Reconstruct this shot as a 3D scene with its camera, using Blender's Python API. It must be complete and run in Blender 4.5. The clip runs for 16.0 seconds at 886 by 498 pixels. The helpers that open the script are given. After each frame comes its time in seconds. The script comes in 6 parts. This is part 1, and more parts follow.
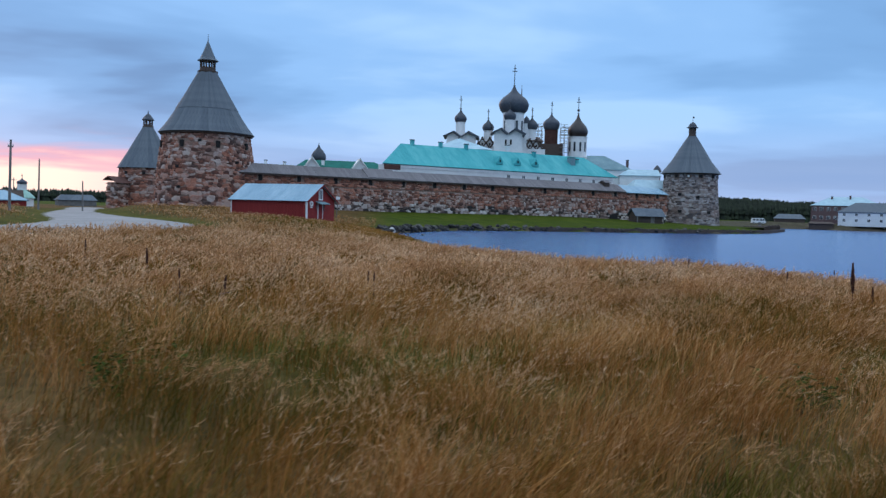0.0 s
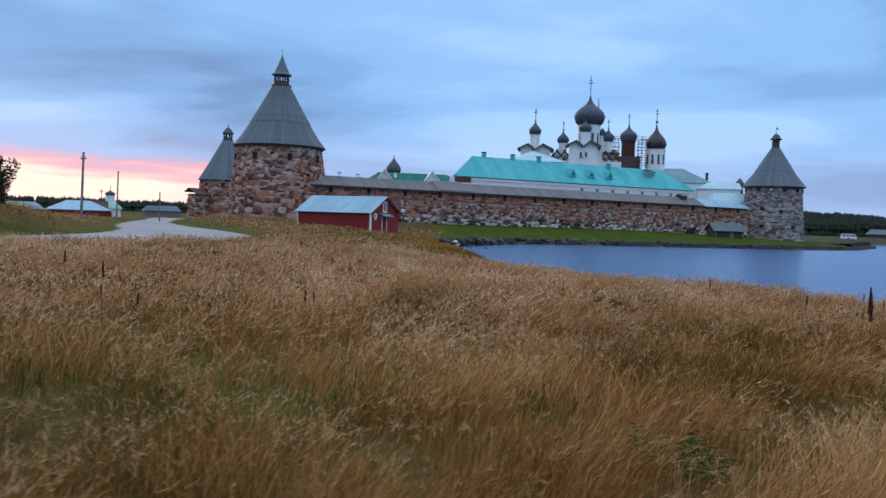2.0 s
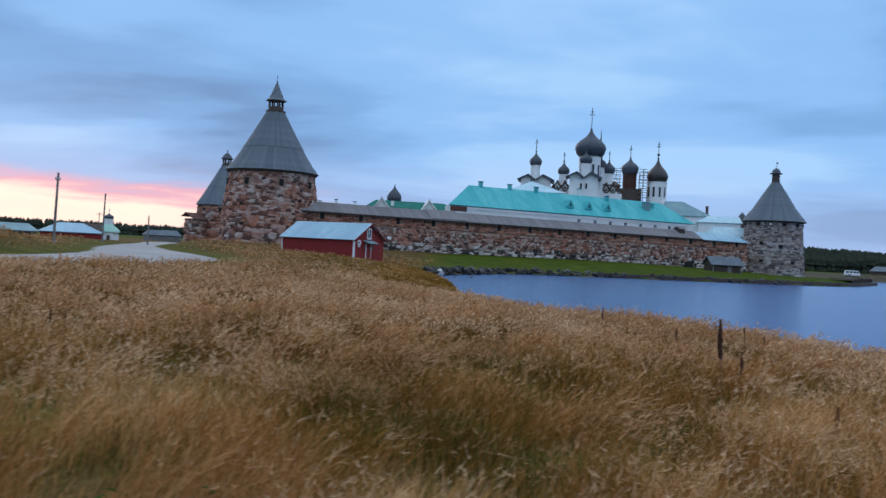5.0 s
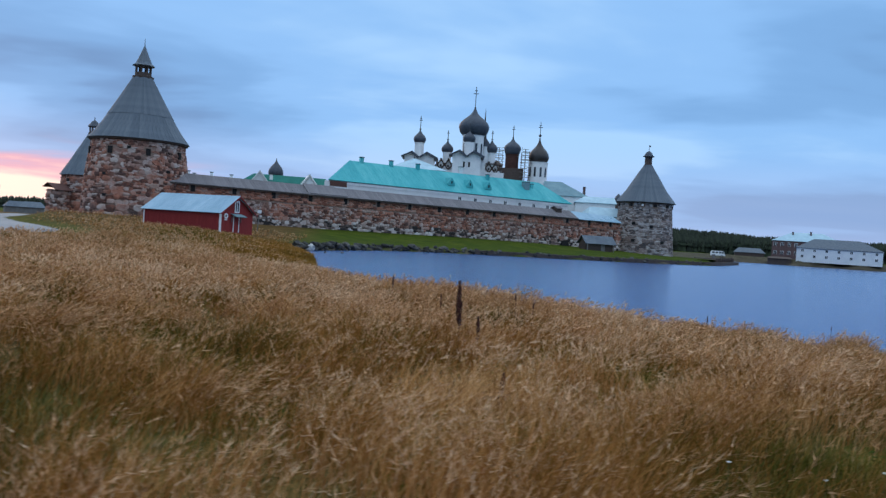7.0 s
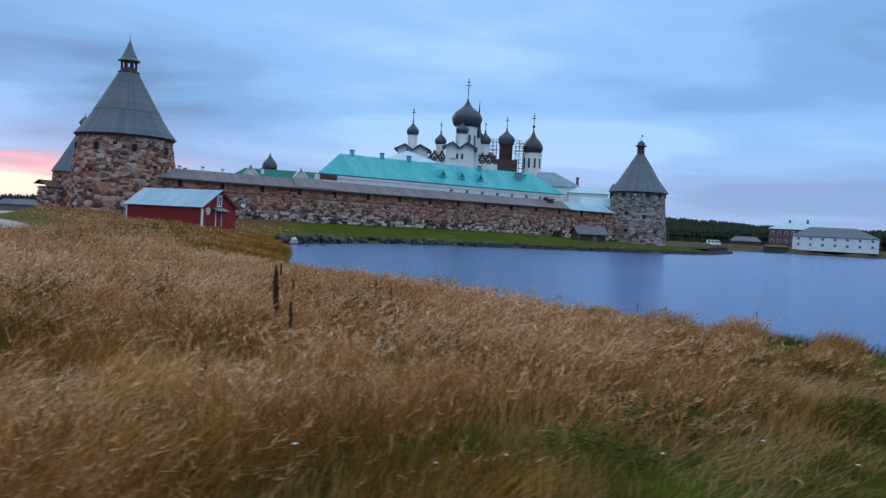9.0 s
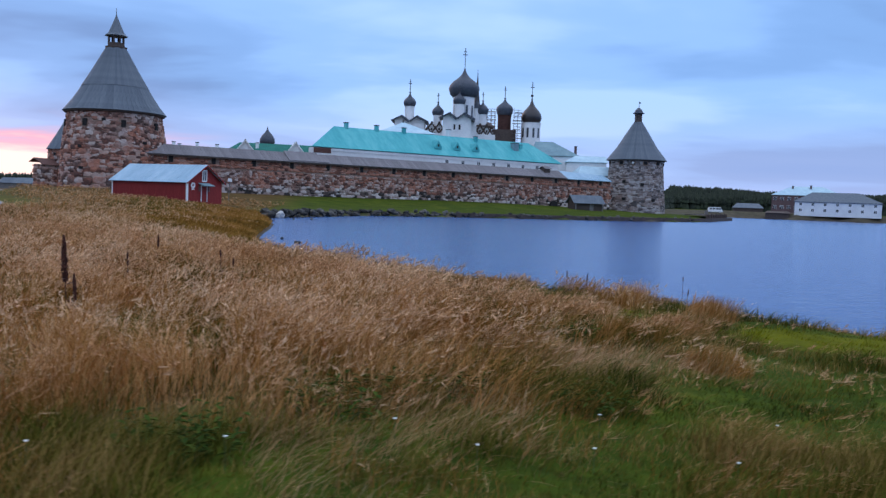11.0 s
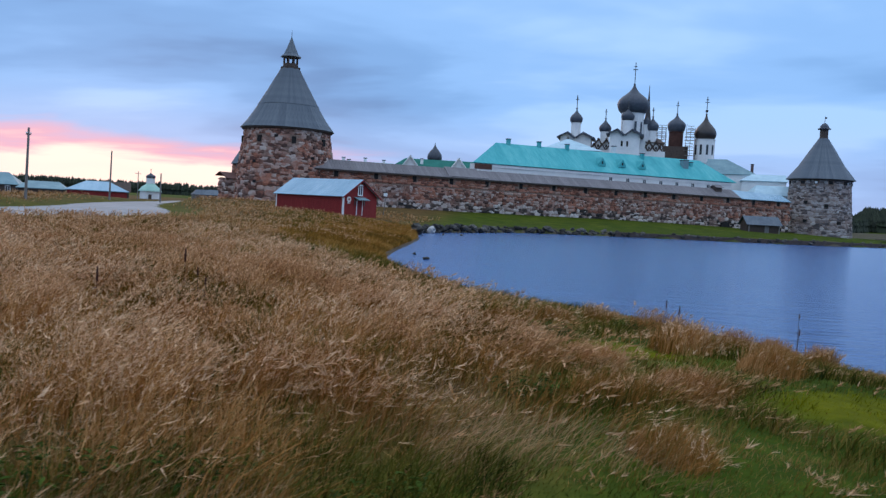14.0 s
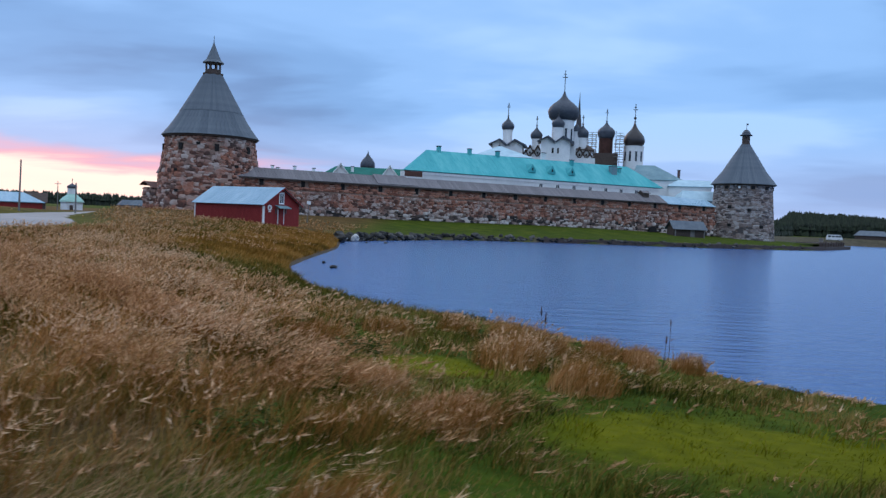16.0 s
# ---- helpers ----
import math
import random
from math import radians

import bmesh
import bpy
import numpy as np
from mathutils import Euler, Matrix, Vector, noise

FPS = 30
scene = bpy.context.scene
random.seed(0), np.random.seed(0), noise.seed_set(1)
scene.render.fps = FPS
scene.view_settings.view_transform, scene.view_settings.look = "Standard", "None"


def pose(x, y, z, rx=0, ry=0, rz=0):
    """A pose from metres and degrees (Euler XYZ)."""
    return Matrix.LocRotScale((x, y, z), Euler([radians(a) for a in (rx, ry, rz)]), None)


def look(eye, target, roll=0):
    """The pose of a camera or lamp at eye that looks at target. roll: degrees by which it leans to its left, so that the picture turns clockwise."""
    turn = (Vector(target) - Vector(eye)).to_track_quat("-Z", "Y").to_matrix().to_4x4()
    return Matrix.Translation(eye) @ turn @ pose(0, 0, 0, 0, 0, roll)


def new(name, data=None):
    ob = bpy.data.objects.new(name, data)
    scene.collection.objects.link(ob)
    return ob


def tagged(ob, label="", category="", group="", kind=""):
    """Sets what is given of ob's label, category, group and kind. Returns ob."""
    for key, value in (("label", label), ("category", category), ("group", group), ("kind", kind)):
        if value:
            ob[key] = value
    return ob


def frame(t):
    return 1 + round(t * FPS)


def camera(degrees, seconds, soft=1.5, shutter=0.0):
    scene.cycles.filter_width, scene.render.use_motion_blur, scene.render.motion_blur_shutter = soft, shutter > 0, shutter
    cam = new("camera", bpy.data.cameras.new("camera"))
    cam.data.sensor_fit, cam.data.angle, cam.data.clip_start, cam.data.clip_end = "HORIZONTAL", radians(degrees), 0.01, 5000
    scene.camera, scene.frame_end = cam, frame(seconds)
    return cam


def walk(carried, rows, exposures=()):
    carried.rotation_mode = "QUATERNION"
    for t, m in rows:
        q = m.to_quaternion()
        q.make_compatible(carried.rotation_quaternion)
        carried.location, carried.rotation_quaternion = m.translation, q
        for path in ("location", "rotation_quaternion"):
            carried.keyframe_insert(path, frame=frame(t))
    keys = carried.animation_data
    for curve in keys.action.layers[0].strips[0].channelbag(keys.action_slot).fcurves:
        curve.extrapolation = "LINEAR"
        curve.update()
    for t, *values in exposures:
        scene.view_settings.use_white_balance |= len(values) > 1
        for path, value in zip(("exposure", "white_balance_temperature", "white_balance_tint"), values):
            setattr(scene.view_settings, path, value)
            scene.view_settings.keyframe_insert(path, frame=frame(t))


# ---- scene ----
cam = camera(56.9, 16.0, soft=1.35, shutter=0.4)
PATH = [
    (0, (-4.883, -1.981, 3.373), (-4.734, 0.012, 3.28), 1.6),
    (0.5, (-4.286, -1.678, 3.456), (-4.176, 0.318, 3.385), 1.3),
    (1, (-3.942, -1.498, 3.519), (-3.861, 0.5, 3.457), 1.4),
    (1.5, (-3.492, -1.211, 3.487), (-3.46, 0.788, 3.422), 1.6),
    (2, (-2.802, -0.779, 3.454), (-2.846, 1.219, 3.386), 2.0),
    (2.5, (-2.164, -0.37, 3.463), (-2.293, 1.625, 3.402), 2.6),
    (3, (-1.802, -0.204, 3.46), (-1.989, 1.787, 3.419), 3.5),
    (5.5, (0.872, 1.325, 3.348), (0.89, 3.325, 3.355), 2.9),
    (6, (1.442, 1.747, 3.285), (1.558, 3.744, 3.279), 2.9),
    (6.5, (1.977, 2.044, 3.187), (2.154, 4.036, 3.168), 3.1),
    (7, (2.53, 2.176, 3.194), (2.737, 4.165, 3.16), 3.7),
    (7.5, (3.098, 2.304, 3.237), (3.308, 4.293, 3.19), 4.2),
    (8, (3.591, 2.312, 3.24), (3.792, 4.302, 3.191), 4.4),
    (8.5, (4.206, 2.36, 3.231), (4.407, 4.349, 3.181), 3.8),
    (9, (4.871, 2.257, 3.192), (5.076, 4.246, 3.14), 3.0),
    (9.5, (5.528, 2.345, 3.228), (5.758, 4.331, 3.16), 2.4),
    (10, (6.143, 2.479, 3.198), (6.377, 4.464, 3.109), 1.7),
    (12.5, (8.886, 3.122, 3.274), (8.894, 5.117, 3.128), 3.6),
    (13, (9.211, 3.869, 3.335), (9.11, 5.862, 3.189), 3.5),
    (13.5, (9.594, 4.293, 3.341), (9.397, 6.279, 3.216), 3.2),
    (14, (9.89, 4.393, 3.326), (9.669, 6.378, 3.227), 3.1),
    (14.5, (10.315, 4.652, 3.351), (10.121, 6.641, 3.267), 2.9),
    (15, (10.771, 5.075, 3.367), (10.624, 7.068, 3.287), 2.8),
    (15.5, (11.214, 5.52, 3.339), (11.111, 7.516, 3.261), 2.6),
    (16, (11.699, 5.987, 3.301), (11.624, 7.985, 3.229), 2.5),
]
walk(cam, [(t, look(eye, target, roll)) for t, eye, target, roll in PATH],
     [(0.0, 0.05, 6500, 10), (3.5, 0.05, 6500, 10), (6.0, -0.05, 6500, 9), (7.2, 0.03, 6500, 9), (9.0, 0.03, 6500, 10), (10.0, 0.18, 6500, 18), (11.3, 0.15, 6350, 20), (12.5, 0.25, 6250, 25), (13.3, 0.15, 6350, 18), (14.5, 0.02, 6450, 13), (16.0, 0.05, 6450, 14)])

# ---- world, light ----
SUNSET = Vector((-0.46, 0.888, 0.0)).normalized()


def make_world():
    w = bpy.data.worlds.new("dusk_sky")
    scene.world = w
    w.use_nodes = True
    nt = w.node_tree
    nt.nodes.clear()
    N, Lk = nt.nodes.new, nt.links.new

    def math_(op, a, b=None, c=None, clamp=False):
        n = N("ShaderNodeMath")
        n.operation, n.use_clamp = op, clamp
        for k, v in enumerate((a, b, c)):
            if v is None:
                continue
            if isinstance(v, (int, float)):
                n.inputs[k].default_value = v
            else:
                Lk(v, n.inputs[k])
        return n.outputs[0]

    def ramp(fac, stops, smooth=True):
        n = N("ShaderNodeValToRGB")
        n.color_ramp.interpolation = "EASE" if smooth else "LINEAR"
        e = n.color_ramp.elements
        while len(e) < len(stops):
            e.new(0.5)
        for k, (p, c) in enumerate(stops):
            e[k].position = p
            e[k].color = (*c, 1) if len(c) == 3 else c
        Lk(fac, n.inputs[0])
        return n.outputs[0]

    def mix(fac, a, b):
        n = N("ShaderNodeMix")
        n.data_type = "RGBA"
        for sock, v in ((n.inputs[0], fac), (n.inputs[6], a), (n.inputs[7], b)):
            if isinstance(v, (int, float)):
                sock.default_value = v
            elif isinstance(v, tuple):
                sock.default_value = (*v, 1)
            else:
                Lk(v, sock)
        return n.outputs[2]

    tc = N("ShaderNodeTexCoord")
    sep = N("ShaderNodeSeparateXYZ")
    Lk(tc.outputs["Generated"], sep.inputs[0])
    x, y, z = sep.outputs
    up = math_("MAXIMUM", z, 0.0)
    q = math_("ADD", up, 0.13)
    com = N("ShaderNodeCombineXYZ")
    Lk(math_("DIVIDE", x, q), com.inputs[0])
    Lk(math_("DIVIDE", y, q), com.inputs[1])

    def noise_(scale, detail, rough, sx, sy, off, rot=0.0):
        m = N("ShaderNodeMapping")
        m.inputs["Scale"].default_value = (sx, sy, 1)
        m.inputs["Location"].default_value = (off, off * 0.7, 0)
        m.inputs["Rotation"].default_value = (0, 0, rot)
        Lk(com.outputs[0], m.inputs[0])
        n = N("ShaderNodeTexNoise")
        n.inputs["Scale"].default_value, n.inputs["Detail"].default_value = scale, detail
        n.inputs["Roughness"].default_value = rough
        n.inputs["Distortion"].default_value = 0.35
        Lk(m.outputs[0], n.inputs["Vector"])
        return n.outputs[0]

    big = noise_(0.46, 5, 0.48, 0.85, 1.1, 3.1, 0.12)
    fine = noise_(1.3, 5, 0.5, 0.75, 1.15, 9.4, 0.1)
    cl = math_("ADD", math_("MULTIPLY", big, 0.82), math_("MULTIPLY", fine, 0.18))
    cloud = ramp(cl, [(0.39, (0.17, 0.335, 0.63)), (0.46, (0.225, 0.45, 0.82)), (0.53, (0.295, 0.56, 0.98)), (0.61, (0.42, 0.69, 1.06))])
    # paler haze close to the horizon
    low = ramp(up, [(0.0, (1, 1, 1)), (0.045, (0.6, 0.6, 0.6)), (0.13, (0, 0, 0))])
    lumps = math_("MULTIPLY_ADD", big, 2.4, -0.55, clamp=True)
    cloud = mix(math_("MULTIPLY", low, 0.8), cloud, mix(lumps, (0.40, 0.53, 0.87), (0.57, 0.68, 0.97)))
    # sunset along one side
    flat = math_("SQRT", math_("ADD", math_("MULTIPLY", x, x), math_("MULTIPLY", y, y)))
    az = math_("DIVIDE", math_("ADD", math_("MULTIPLY", x, SUNSET.x), math_("MULTIPLY", y, SUNSET.y)), flat)
    wob = math_("ADD", up, math_("MULTIPLY", math_("SUBTRACT", fine, 0.5), 0.075))
    side = ramp(az, [(0.945, (0, 0, 0)), (0.985, (1, 1, 1))])
    pink = ramp(wob, [(0.0, (1, 1, 1)), (0.046, (1, 1, 1)), (0.074, (0, 0, 0))])
    cloud = mix(math_("MULTIPLY", math_("MULTIPLY", pink, side), 0.92), cloud, (0.92, 0.48, 0.60))
    core = ramp(az, [(0.972, (0, 0, 0)), (0.995, (1, 1, 1))])
    gold = ramp(wob, [(0.0, (0.9, 0.9, 0.9)), (0.034, (1, 1, 1)), (0.052, (0, 0, 0))])
    cloud = mix(math_("MULTIPLY", gold, core), cloud, (1.2, 0.98, 0.86))
    # an overcast sky is brightest and most neutral overhead
    over = ramp(up, [(0.26, (0, 0, 0)), (0.62, (1, 1, 1))])
    cloud = mix(over, cloud, (0.88, 1.10, 1.38))
    sky = N("ShaderNodeTexSky")
    sky.sky_type, sky.sun_disc = "NISHITA", False
    sky.sun_elevation, sky.sun_rotation = radians(2.0), math.atan2(SUNSET.x, SUNSET.y)
    b1, b2, add, out = N("ShaderNodeBackground"), N("ShaderNodeBackground"), N("ShaderNodeAddShader"), N("ShaderNodeOutputWorld")
    Lk(sky.outputs[0], b1.inputs[0])
    b1.inputs[1].default_value = 0.004
    Lk(cloud, b2.inputs[0])
    b2.inputs[1].default_value = 0.95
    Lk(b1.outputs[0], add.inputs[0])
    Lk(b2.outputs[0], add.inputs[1])
    Lk(add.outputs[0], out.inputs[0])


make_world()
sun = new("sun", bpy.data.lights.new("sun", "SUN"))
sun.data.energy, sun.data.angle, sun.data.color = 0.5, radians(25), (1.0, 0.72, 0.55)
sun.matrix_world = look((SUNSET.x * 400, SUNSET.y * 400, 120), (0, 0, 0))


# ---- materials ----
def material(name, colours, scale=1.0, rough=0.8, bump=0.3, metal=0.0, per="none", spread=0.25, stretch=(1, 1, 1), coord="Object", fine=6.0, spec=0.3, bdist=0.05, trans=0.0):
    """Two scales of mottling between three colours, relief from the finer one, and a shift of brightness per piece."""
    m = bpy.data.materials.new(name)
    m.use_nodes = True
    nt = m.node_tree
    b = nt.nodes["Principled BSDF"]
    N, Lk = nt.nodes.new, nt.links.new
    tc, mp = N("ShaderNodeTexCoord"), N("ShaderNodeMapping")
    Lk(tc.outputs[coord], mp.inputs[0])
    mp.inputs["Scale"].default_value = stretch
    big, small = N("ShaderNodeTexNoise"), N("ShaderNodeTexNoise")
    big.inputs["Scale"].default_value, big.inputs["Detail"].default_value = scale, 4
    small.inputs["Scale"].default_value, small.inputs["Detail"].default_value = scale * fine, 6
    small.inputs["Roughness"].default_value = 0.65
    Lk(mp.outputs[0], big.inputs["Vector"])
    Lk(mp.outputs[0], small.inputs["Vector"])
    add = N("ShaderNodeMath")
    add.operation = "MULTIPLY_ADD"
    Lk(small.outputs[0], add.inputs[0])
    add.inputs[1].default_value = 0.5
    sc = N("ShaderNodeMath")
    sc.operation = "MULTIPLY"
    sc.inputs[1].default_value = 0.5
    Lk(big.outputs[0], sc.inputs[0])
    Lk(sc.outputs[0], add.inputs[2])
    val = add.outputs[0]
    if per != "none":
        if per == "object":
            src = N("ShaderNodeObjectInfo").outputs["Random"]
        else:
            src = N("ShaderNodeNewGeometry").outputs["Random Per Island"]
        mul = N("ShaderNodeMath")
        mul.operation = "MULTIPLY_ADD"
        Lk(src, mul.inputs[0])
        mul.inputs[1].default_value = spread
        off = N("ShaderNodeMath")
        off.operation = "SUBTRACT"
        Lk(val, off.inputs[0])
        off.inputs[1].default_value = spread / 2
        Lk(off.outputs[0], mul.inputs[2])
        val = mul.outputs[0]
    r = N("ShaderNodeValToRGB")
    e = r.color_ramp.elements
    while len(e) < len(colours):
        e.new(0.5)
    for k, c in enumerate(colours):
        e[k].position = 0.3 + 0.4 * k / max(1, len(colours) - 1)
        e[k].color = (*c, 1)
    Lk(val, r.inputs[0])
    Lk(r.outputs[0], b.inputs["Base Color"])
    b.inputs["Roughness"].default_value, b.inputs["Metallic"].default_value = rough, metal
    b.inputs["Specular IOR Level"].default_value = spec
    if bump:
        bp = N("ShaderNodeBump")
        bp.inputs["Strength"].default_value, bp.inputs["Distance"].default_value = bump, bdist
        Lk(small.outputs[0], bp.inputs["Height"])
        Lk(bp.outputs[0], b.inputs["Normal"])
    return m


M = {}


def masonry(name, first, second, per, spread=0.75, zone=0.16, lean=0.5):
    """Boulders whose tint runs in broad zones from one palette to another, each stone a shade of its own."""
    m = bpy.data.materials.new(name)
    m.use_nodes = True
    nt = m.node_tree
    b = nt.nodes["Principled BSDF"]
    N, Lk = nt.nodes.new, nt.links.new
    geo = N("ShaderNodeNewGeometry")

    def noise_(scale, detail, rough_=0.6):
        n = N("ShaderNodeTexNoise")
        n.inputs["Scale"].default_value, n.inputs["Detail"].default_value, n.inputs["Roughness"].default_value = scale, detail, rough_
        Lk(geo.outputs["Position"], n.inputs["Vector"])
        return n.outputs[0]

    def math_(op, a, c, d=None):
        n = N("ShaderNodeMath")
        n.operation = op
        for k, v in enumerate((a, c, d)):
            if v is None:
                continue
            if isinstance(v, (int, float)):
                n.inputs[k].default_value = v
            else:
                Lk(v, n.inputs[k])
        return n.outputs[0]

    def ramp(fac, cs, lo=0.26, hi=0.74):
        r = N("ShaderNodeValToRGB")
        e = r.color_ramp.elements
        while len(e) < len(cs):
            e.new(0.5)
        for k, c in enumerate(cs):
            e[k].position = lo + (hi - lo) * k / (len(cs) - 1)
            e[k].color = (*c, 1)
        Lk(fac, r.inputs[0])
        return r.outputs[0]

    own = N("ShaderNodeObjectInfo").outputs["Random"] if per == "object" else geo.outputs["Random Per Island"]
    grain, blotch, broad = noise_(2.6, 6, 0.7), noise_(0.7, 4), noise_(zone, 3)
    v = math_("MULTIPLY_ADD", own, spread, math_("MULTIPLY_ADD", grain, 0.5, math_("MULTIPLY_ADD", blotch, 0.5, -spread / 2)))
    a, c = ramp(v, first), ramp(v, second)
    f = N("ShaderNodeMapRange")
    f.inputs["From Min"].default_value, f.inputs["From Max"].default_value = lean - 0.1, lean + 0.1
    Lk(math_("MULTIPLY_ADD", own, 0.16, math_("SUBTRACT", broad, 0.08)), f.inputs["Value"])
    x = N("ShaderNodeMix")
    x.data_type = "RGBA"
    Lk(f.outputs[0], x.inputs[0])
    Lk(a, x.inputs[6])
    Lk(c, x.inputs[7])
    Lk(x.outputs[2], b.inputs["Base Color"])
    b.inputs["Roughness"].default_value, b.inputs["Specular IOR Level"].default_value = 0.9, 0.25
    bp = N("ShaderNodeBump")
    bp.inputs["Strength"].default_value, bp.inputs["Distance"].default_value = 0.6, 0.08
    Lk(grain, bp.inputs["Height"])
    Lk(bp.outputs[0], b.inputs["Normal"])
    return m


RED_STONE = [(0.106, 0.052, 0.042), (0.235, 0.095, 0.064), (0.372, 0.147, 0.094), (0.447, 0.204, 0.142), (0.422, 0.279, 0.224)]
WARM_STONE = [(0.075, 0.056, 0.051), (0.180, 0.119, 0.100), (0.292, 0.186, 0.152), (0.372, 0.266, 0.230), (0.496, 0.403, 0.360)]
PALE_STONE = [(0.037, 0.031, 0.029), (0.149, 0.106, 0.090), (0.297, 0.217, 0.186), (0.459, 0.379, 0.341), (0.621, 0.559, 0.521)]
GREYS = [(0.093, 0.082, 0.083), (0.186, 0.153, 0.147), (0.273, 0.230, 0.217), (0.323, 0.292, 0.292), (0.410, 0.385, 0.379)]
GREY_WARM = [(0.093, 0.071, 0.067), (0.204, 0.147, 0.129), (0.292, 0.214, 0.186), (0.348, 0.286, 0.263), (0.434, 0.385, 0.360)]
M["stone_each"] = masonry("boulder_stone", RED_STONE, WARM_STONE, "object", 0.6, 0.16, 0.56)
M["stone_joined"] = masonry("boulder_stone_far", RED_STONE, WARM_STONE, "island", 0.6, 0.16, 0.56)
M["wall_each"] = masonry("wall_boulder", PALE_STONE, WARM_STONE, "object", 0.8, 0.12, 0.55)
M["wall_joined"] = masonry("wall_boulder_far", PALE_STONE, WARM_STONE, "island", 0.8, 0.12, 0.55)
M["upper_each"] = masonry("upper_wall_boulder", RED_STONE, WARM_STONE, "object", 0.6, 0.12, 0.52)
M["upper_joined"] = masonry("upper_wall_boulder_far", RED_STONE, WARM_STONE, "island", 0.6, 0.12, 0.52)
M["grey_joined"] = masonry("grey_boulder", GREYS, GREY_WARM, "island", 0.6)
M["grey_each"] = masonry("grey_boulder_near", GREYS, GREY_WARM, "object", 0.6)
M["brick_joined"] = masonry("parapet_rubble", RED_STONE[:4], RED_STONE[1:], "island", 0.45, 0.1, 0.5)
M["mortar"] = material("old_mortar", [(0.15, 0.095, 0.075), (0.25, 0.165, 0.13), (0.36, 0.26, 0.21)], 0.6, 0.95, 0.6, fine=8)
M["plank_roof"] = material("silvered_plank_roof", [(0.072, 0.09, 0.112), (0.108, 0.13, 0.155), (0.155, 0.178, 0.20)], 1.4, 0.7, 0.3, stretch=(1, 1, 0.12), per="object", spread=0.16)
M["wall_roof"] = material("grey_board_roof", [(0.13, 0.118, 0.122), (0.175, 0.158, 0.163), (0.23, 0.21, 0.215)], 1.2, 0.8, 0.3, stretch=(1, 0.15, 0.15), per="object", spread=0.2)
M["dark_wood"] = material("dark_timber", [(0.05, 0.038, 0.035), (0.085, 0.06, 0.05), (0.12, 0.09, 0.075)], 2.0, 0.85, 0.4)
M["grey_wood"] = material("grey_timber", [(0.12, 0.11, 0.105), (0.19, 0.175, 0.165), (0.27, 0.25, 0.24)], 2.0, 0.85, 0.4, stretch=(1, 1, 0.2))
M["dome"] = material("wooden_dome_shingles", [(0.026, 0.033, 0.048), (0.045, 0.055, 0.075), (0.075, 0.088, 0.112)], 1.2, 0.55, 0.3, spec=0.5)
M["black_dome"] = material("dark_dome_metal", [(0.018, 0.014, 0.014), (0.03, 0.022, 0.022), (0.05, 0.036, 0.035)], 0.8, 0.4, 0.1, spec=0.5)
M["plaster"] = material("white_limewash", [(0.62, 0.62, 0.63), (0.75, 0.75, 0.75), (0.84, 0.83, 0.82)], 0.35, 0.9, 0.2, fine=8)
M["turquoise"] = material("turquoise_sheet_roof", [(0.03, 0.29, 0.315), (0.062, 0.39, 0.41), (0.14, 0.50, 0.50)], 0.25, 0.65, 0.15, stretch=(1, 0.25, 0.25), spec=0.2, fine=5)
M["green_roof"] = material("green_sheet_roof", [(0.008, 0.10, 0.078), (0.014, 0.145, 0.115), (0.03, 0.20, 0.155)], 0.4, 0.75, 0.15, spec=0.15)
M["pale_roof"] = material("pale_sheet_roof", [(0.30, 0.45, 0.53), (0.40, 0.56, 0.63), (0.52, 0.67, 0.72)], 0.5, 0.6, 0.15, spec=0.25)
M["slate_roof"] = material("blue_grey_roof", [(0.12, 0.21, 0.24), (0.17, 0.28, 0.31), (0.25, 0.36, 0.38)], 0.4, 0.6, 0.15)
M["red_wall"] = material("red_painted_boards", [(0.17, 0.016, 0.014), (0.25, 0.024, 0.022), (0.32, 0.038, 0.034)], 1.2, 0.7, 0.3, stretch=(6, 6, 0.4))
M["shed_roof"] = material("galvanised_sheet", [(0.20, 0.34, 0.44), (0.27, 0.42, 0.52), (0.37, 0.52, 0.61)], 0.6, 0.5, 0.1, stretch=(1, 0.3, 0.3), spec=0.3)
M["white_paint"] = material("white_paint", [(0.66, 0.66, 0.66), (0.78, 0.78, 0.77), (0.84, 0.84, 0.83)], 2.0, 0.6, 0.15)
# near-black colour that stands in for the shade inside openings
M["dark"] = material("opening_shade", [(0.012, 0.011, 0.012), (0.02, 0.018, 0.018), (0.03, 0.027, 0.026)], 2.0, 0.9, 0.1)
M["rust_brown"] = material("bare_brick_drum", [(0.045, 0.02, 0.016), (0.072, 0.031, 0.024), (0.11, 0.05, 0.038)], 1.0, 0.9, 0.4)
M["brown_roof"] = material("rusty_lean_to_roof", [(0.075, 0.035, 0.028), (0.11, 0.05, 0.04), (0.15, 0.075, 0.06)], 1.0, 0.8, 0.3)
M["metal"] = material("aged_iron", [(0.05, 0.05, 0.055), (0.08, 0.08, 0.085), (0.12, 0.12, 0.12)], 3.0, 0.5, 0.1, metal=0.6)
M["concrete"] = material("old_concrete", [(0.11, 0.105, 0.10), (0.17, 0.16, 0.15), (0.23, 0.22, 0.21)], 0.8, 0.9, 0.4)
M["red_brick"] = material("dull_red_brick", [(0.095, 0.055, 0.055), (0.13, 0.08, 0.078), (0.17, 0.11, 0.105)], 0.6, 0.9, 0.3)
M["rock"] = material("shore_rock", [(0.025, 0.023, 0.021), (0.055, 0.05, 0.045), (0.12, 0.11, 0.10)], 0.9, 0.85, 0.5, per="object", spread=0.5)
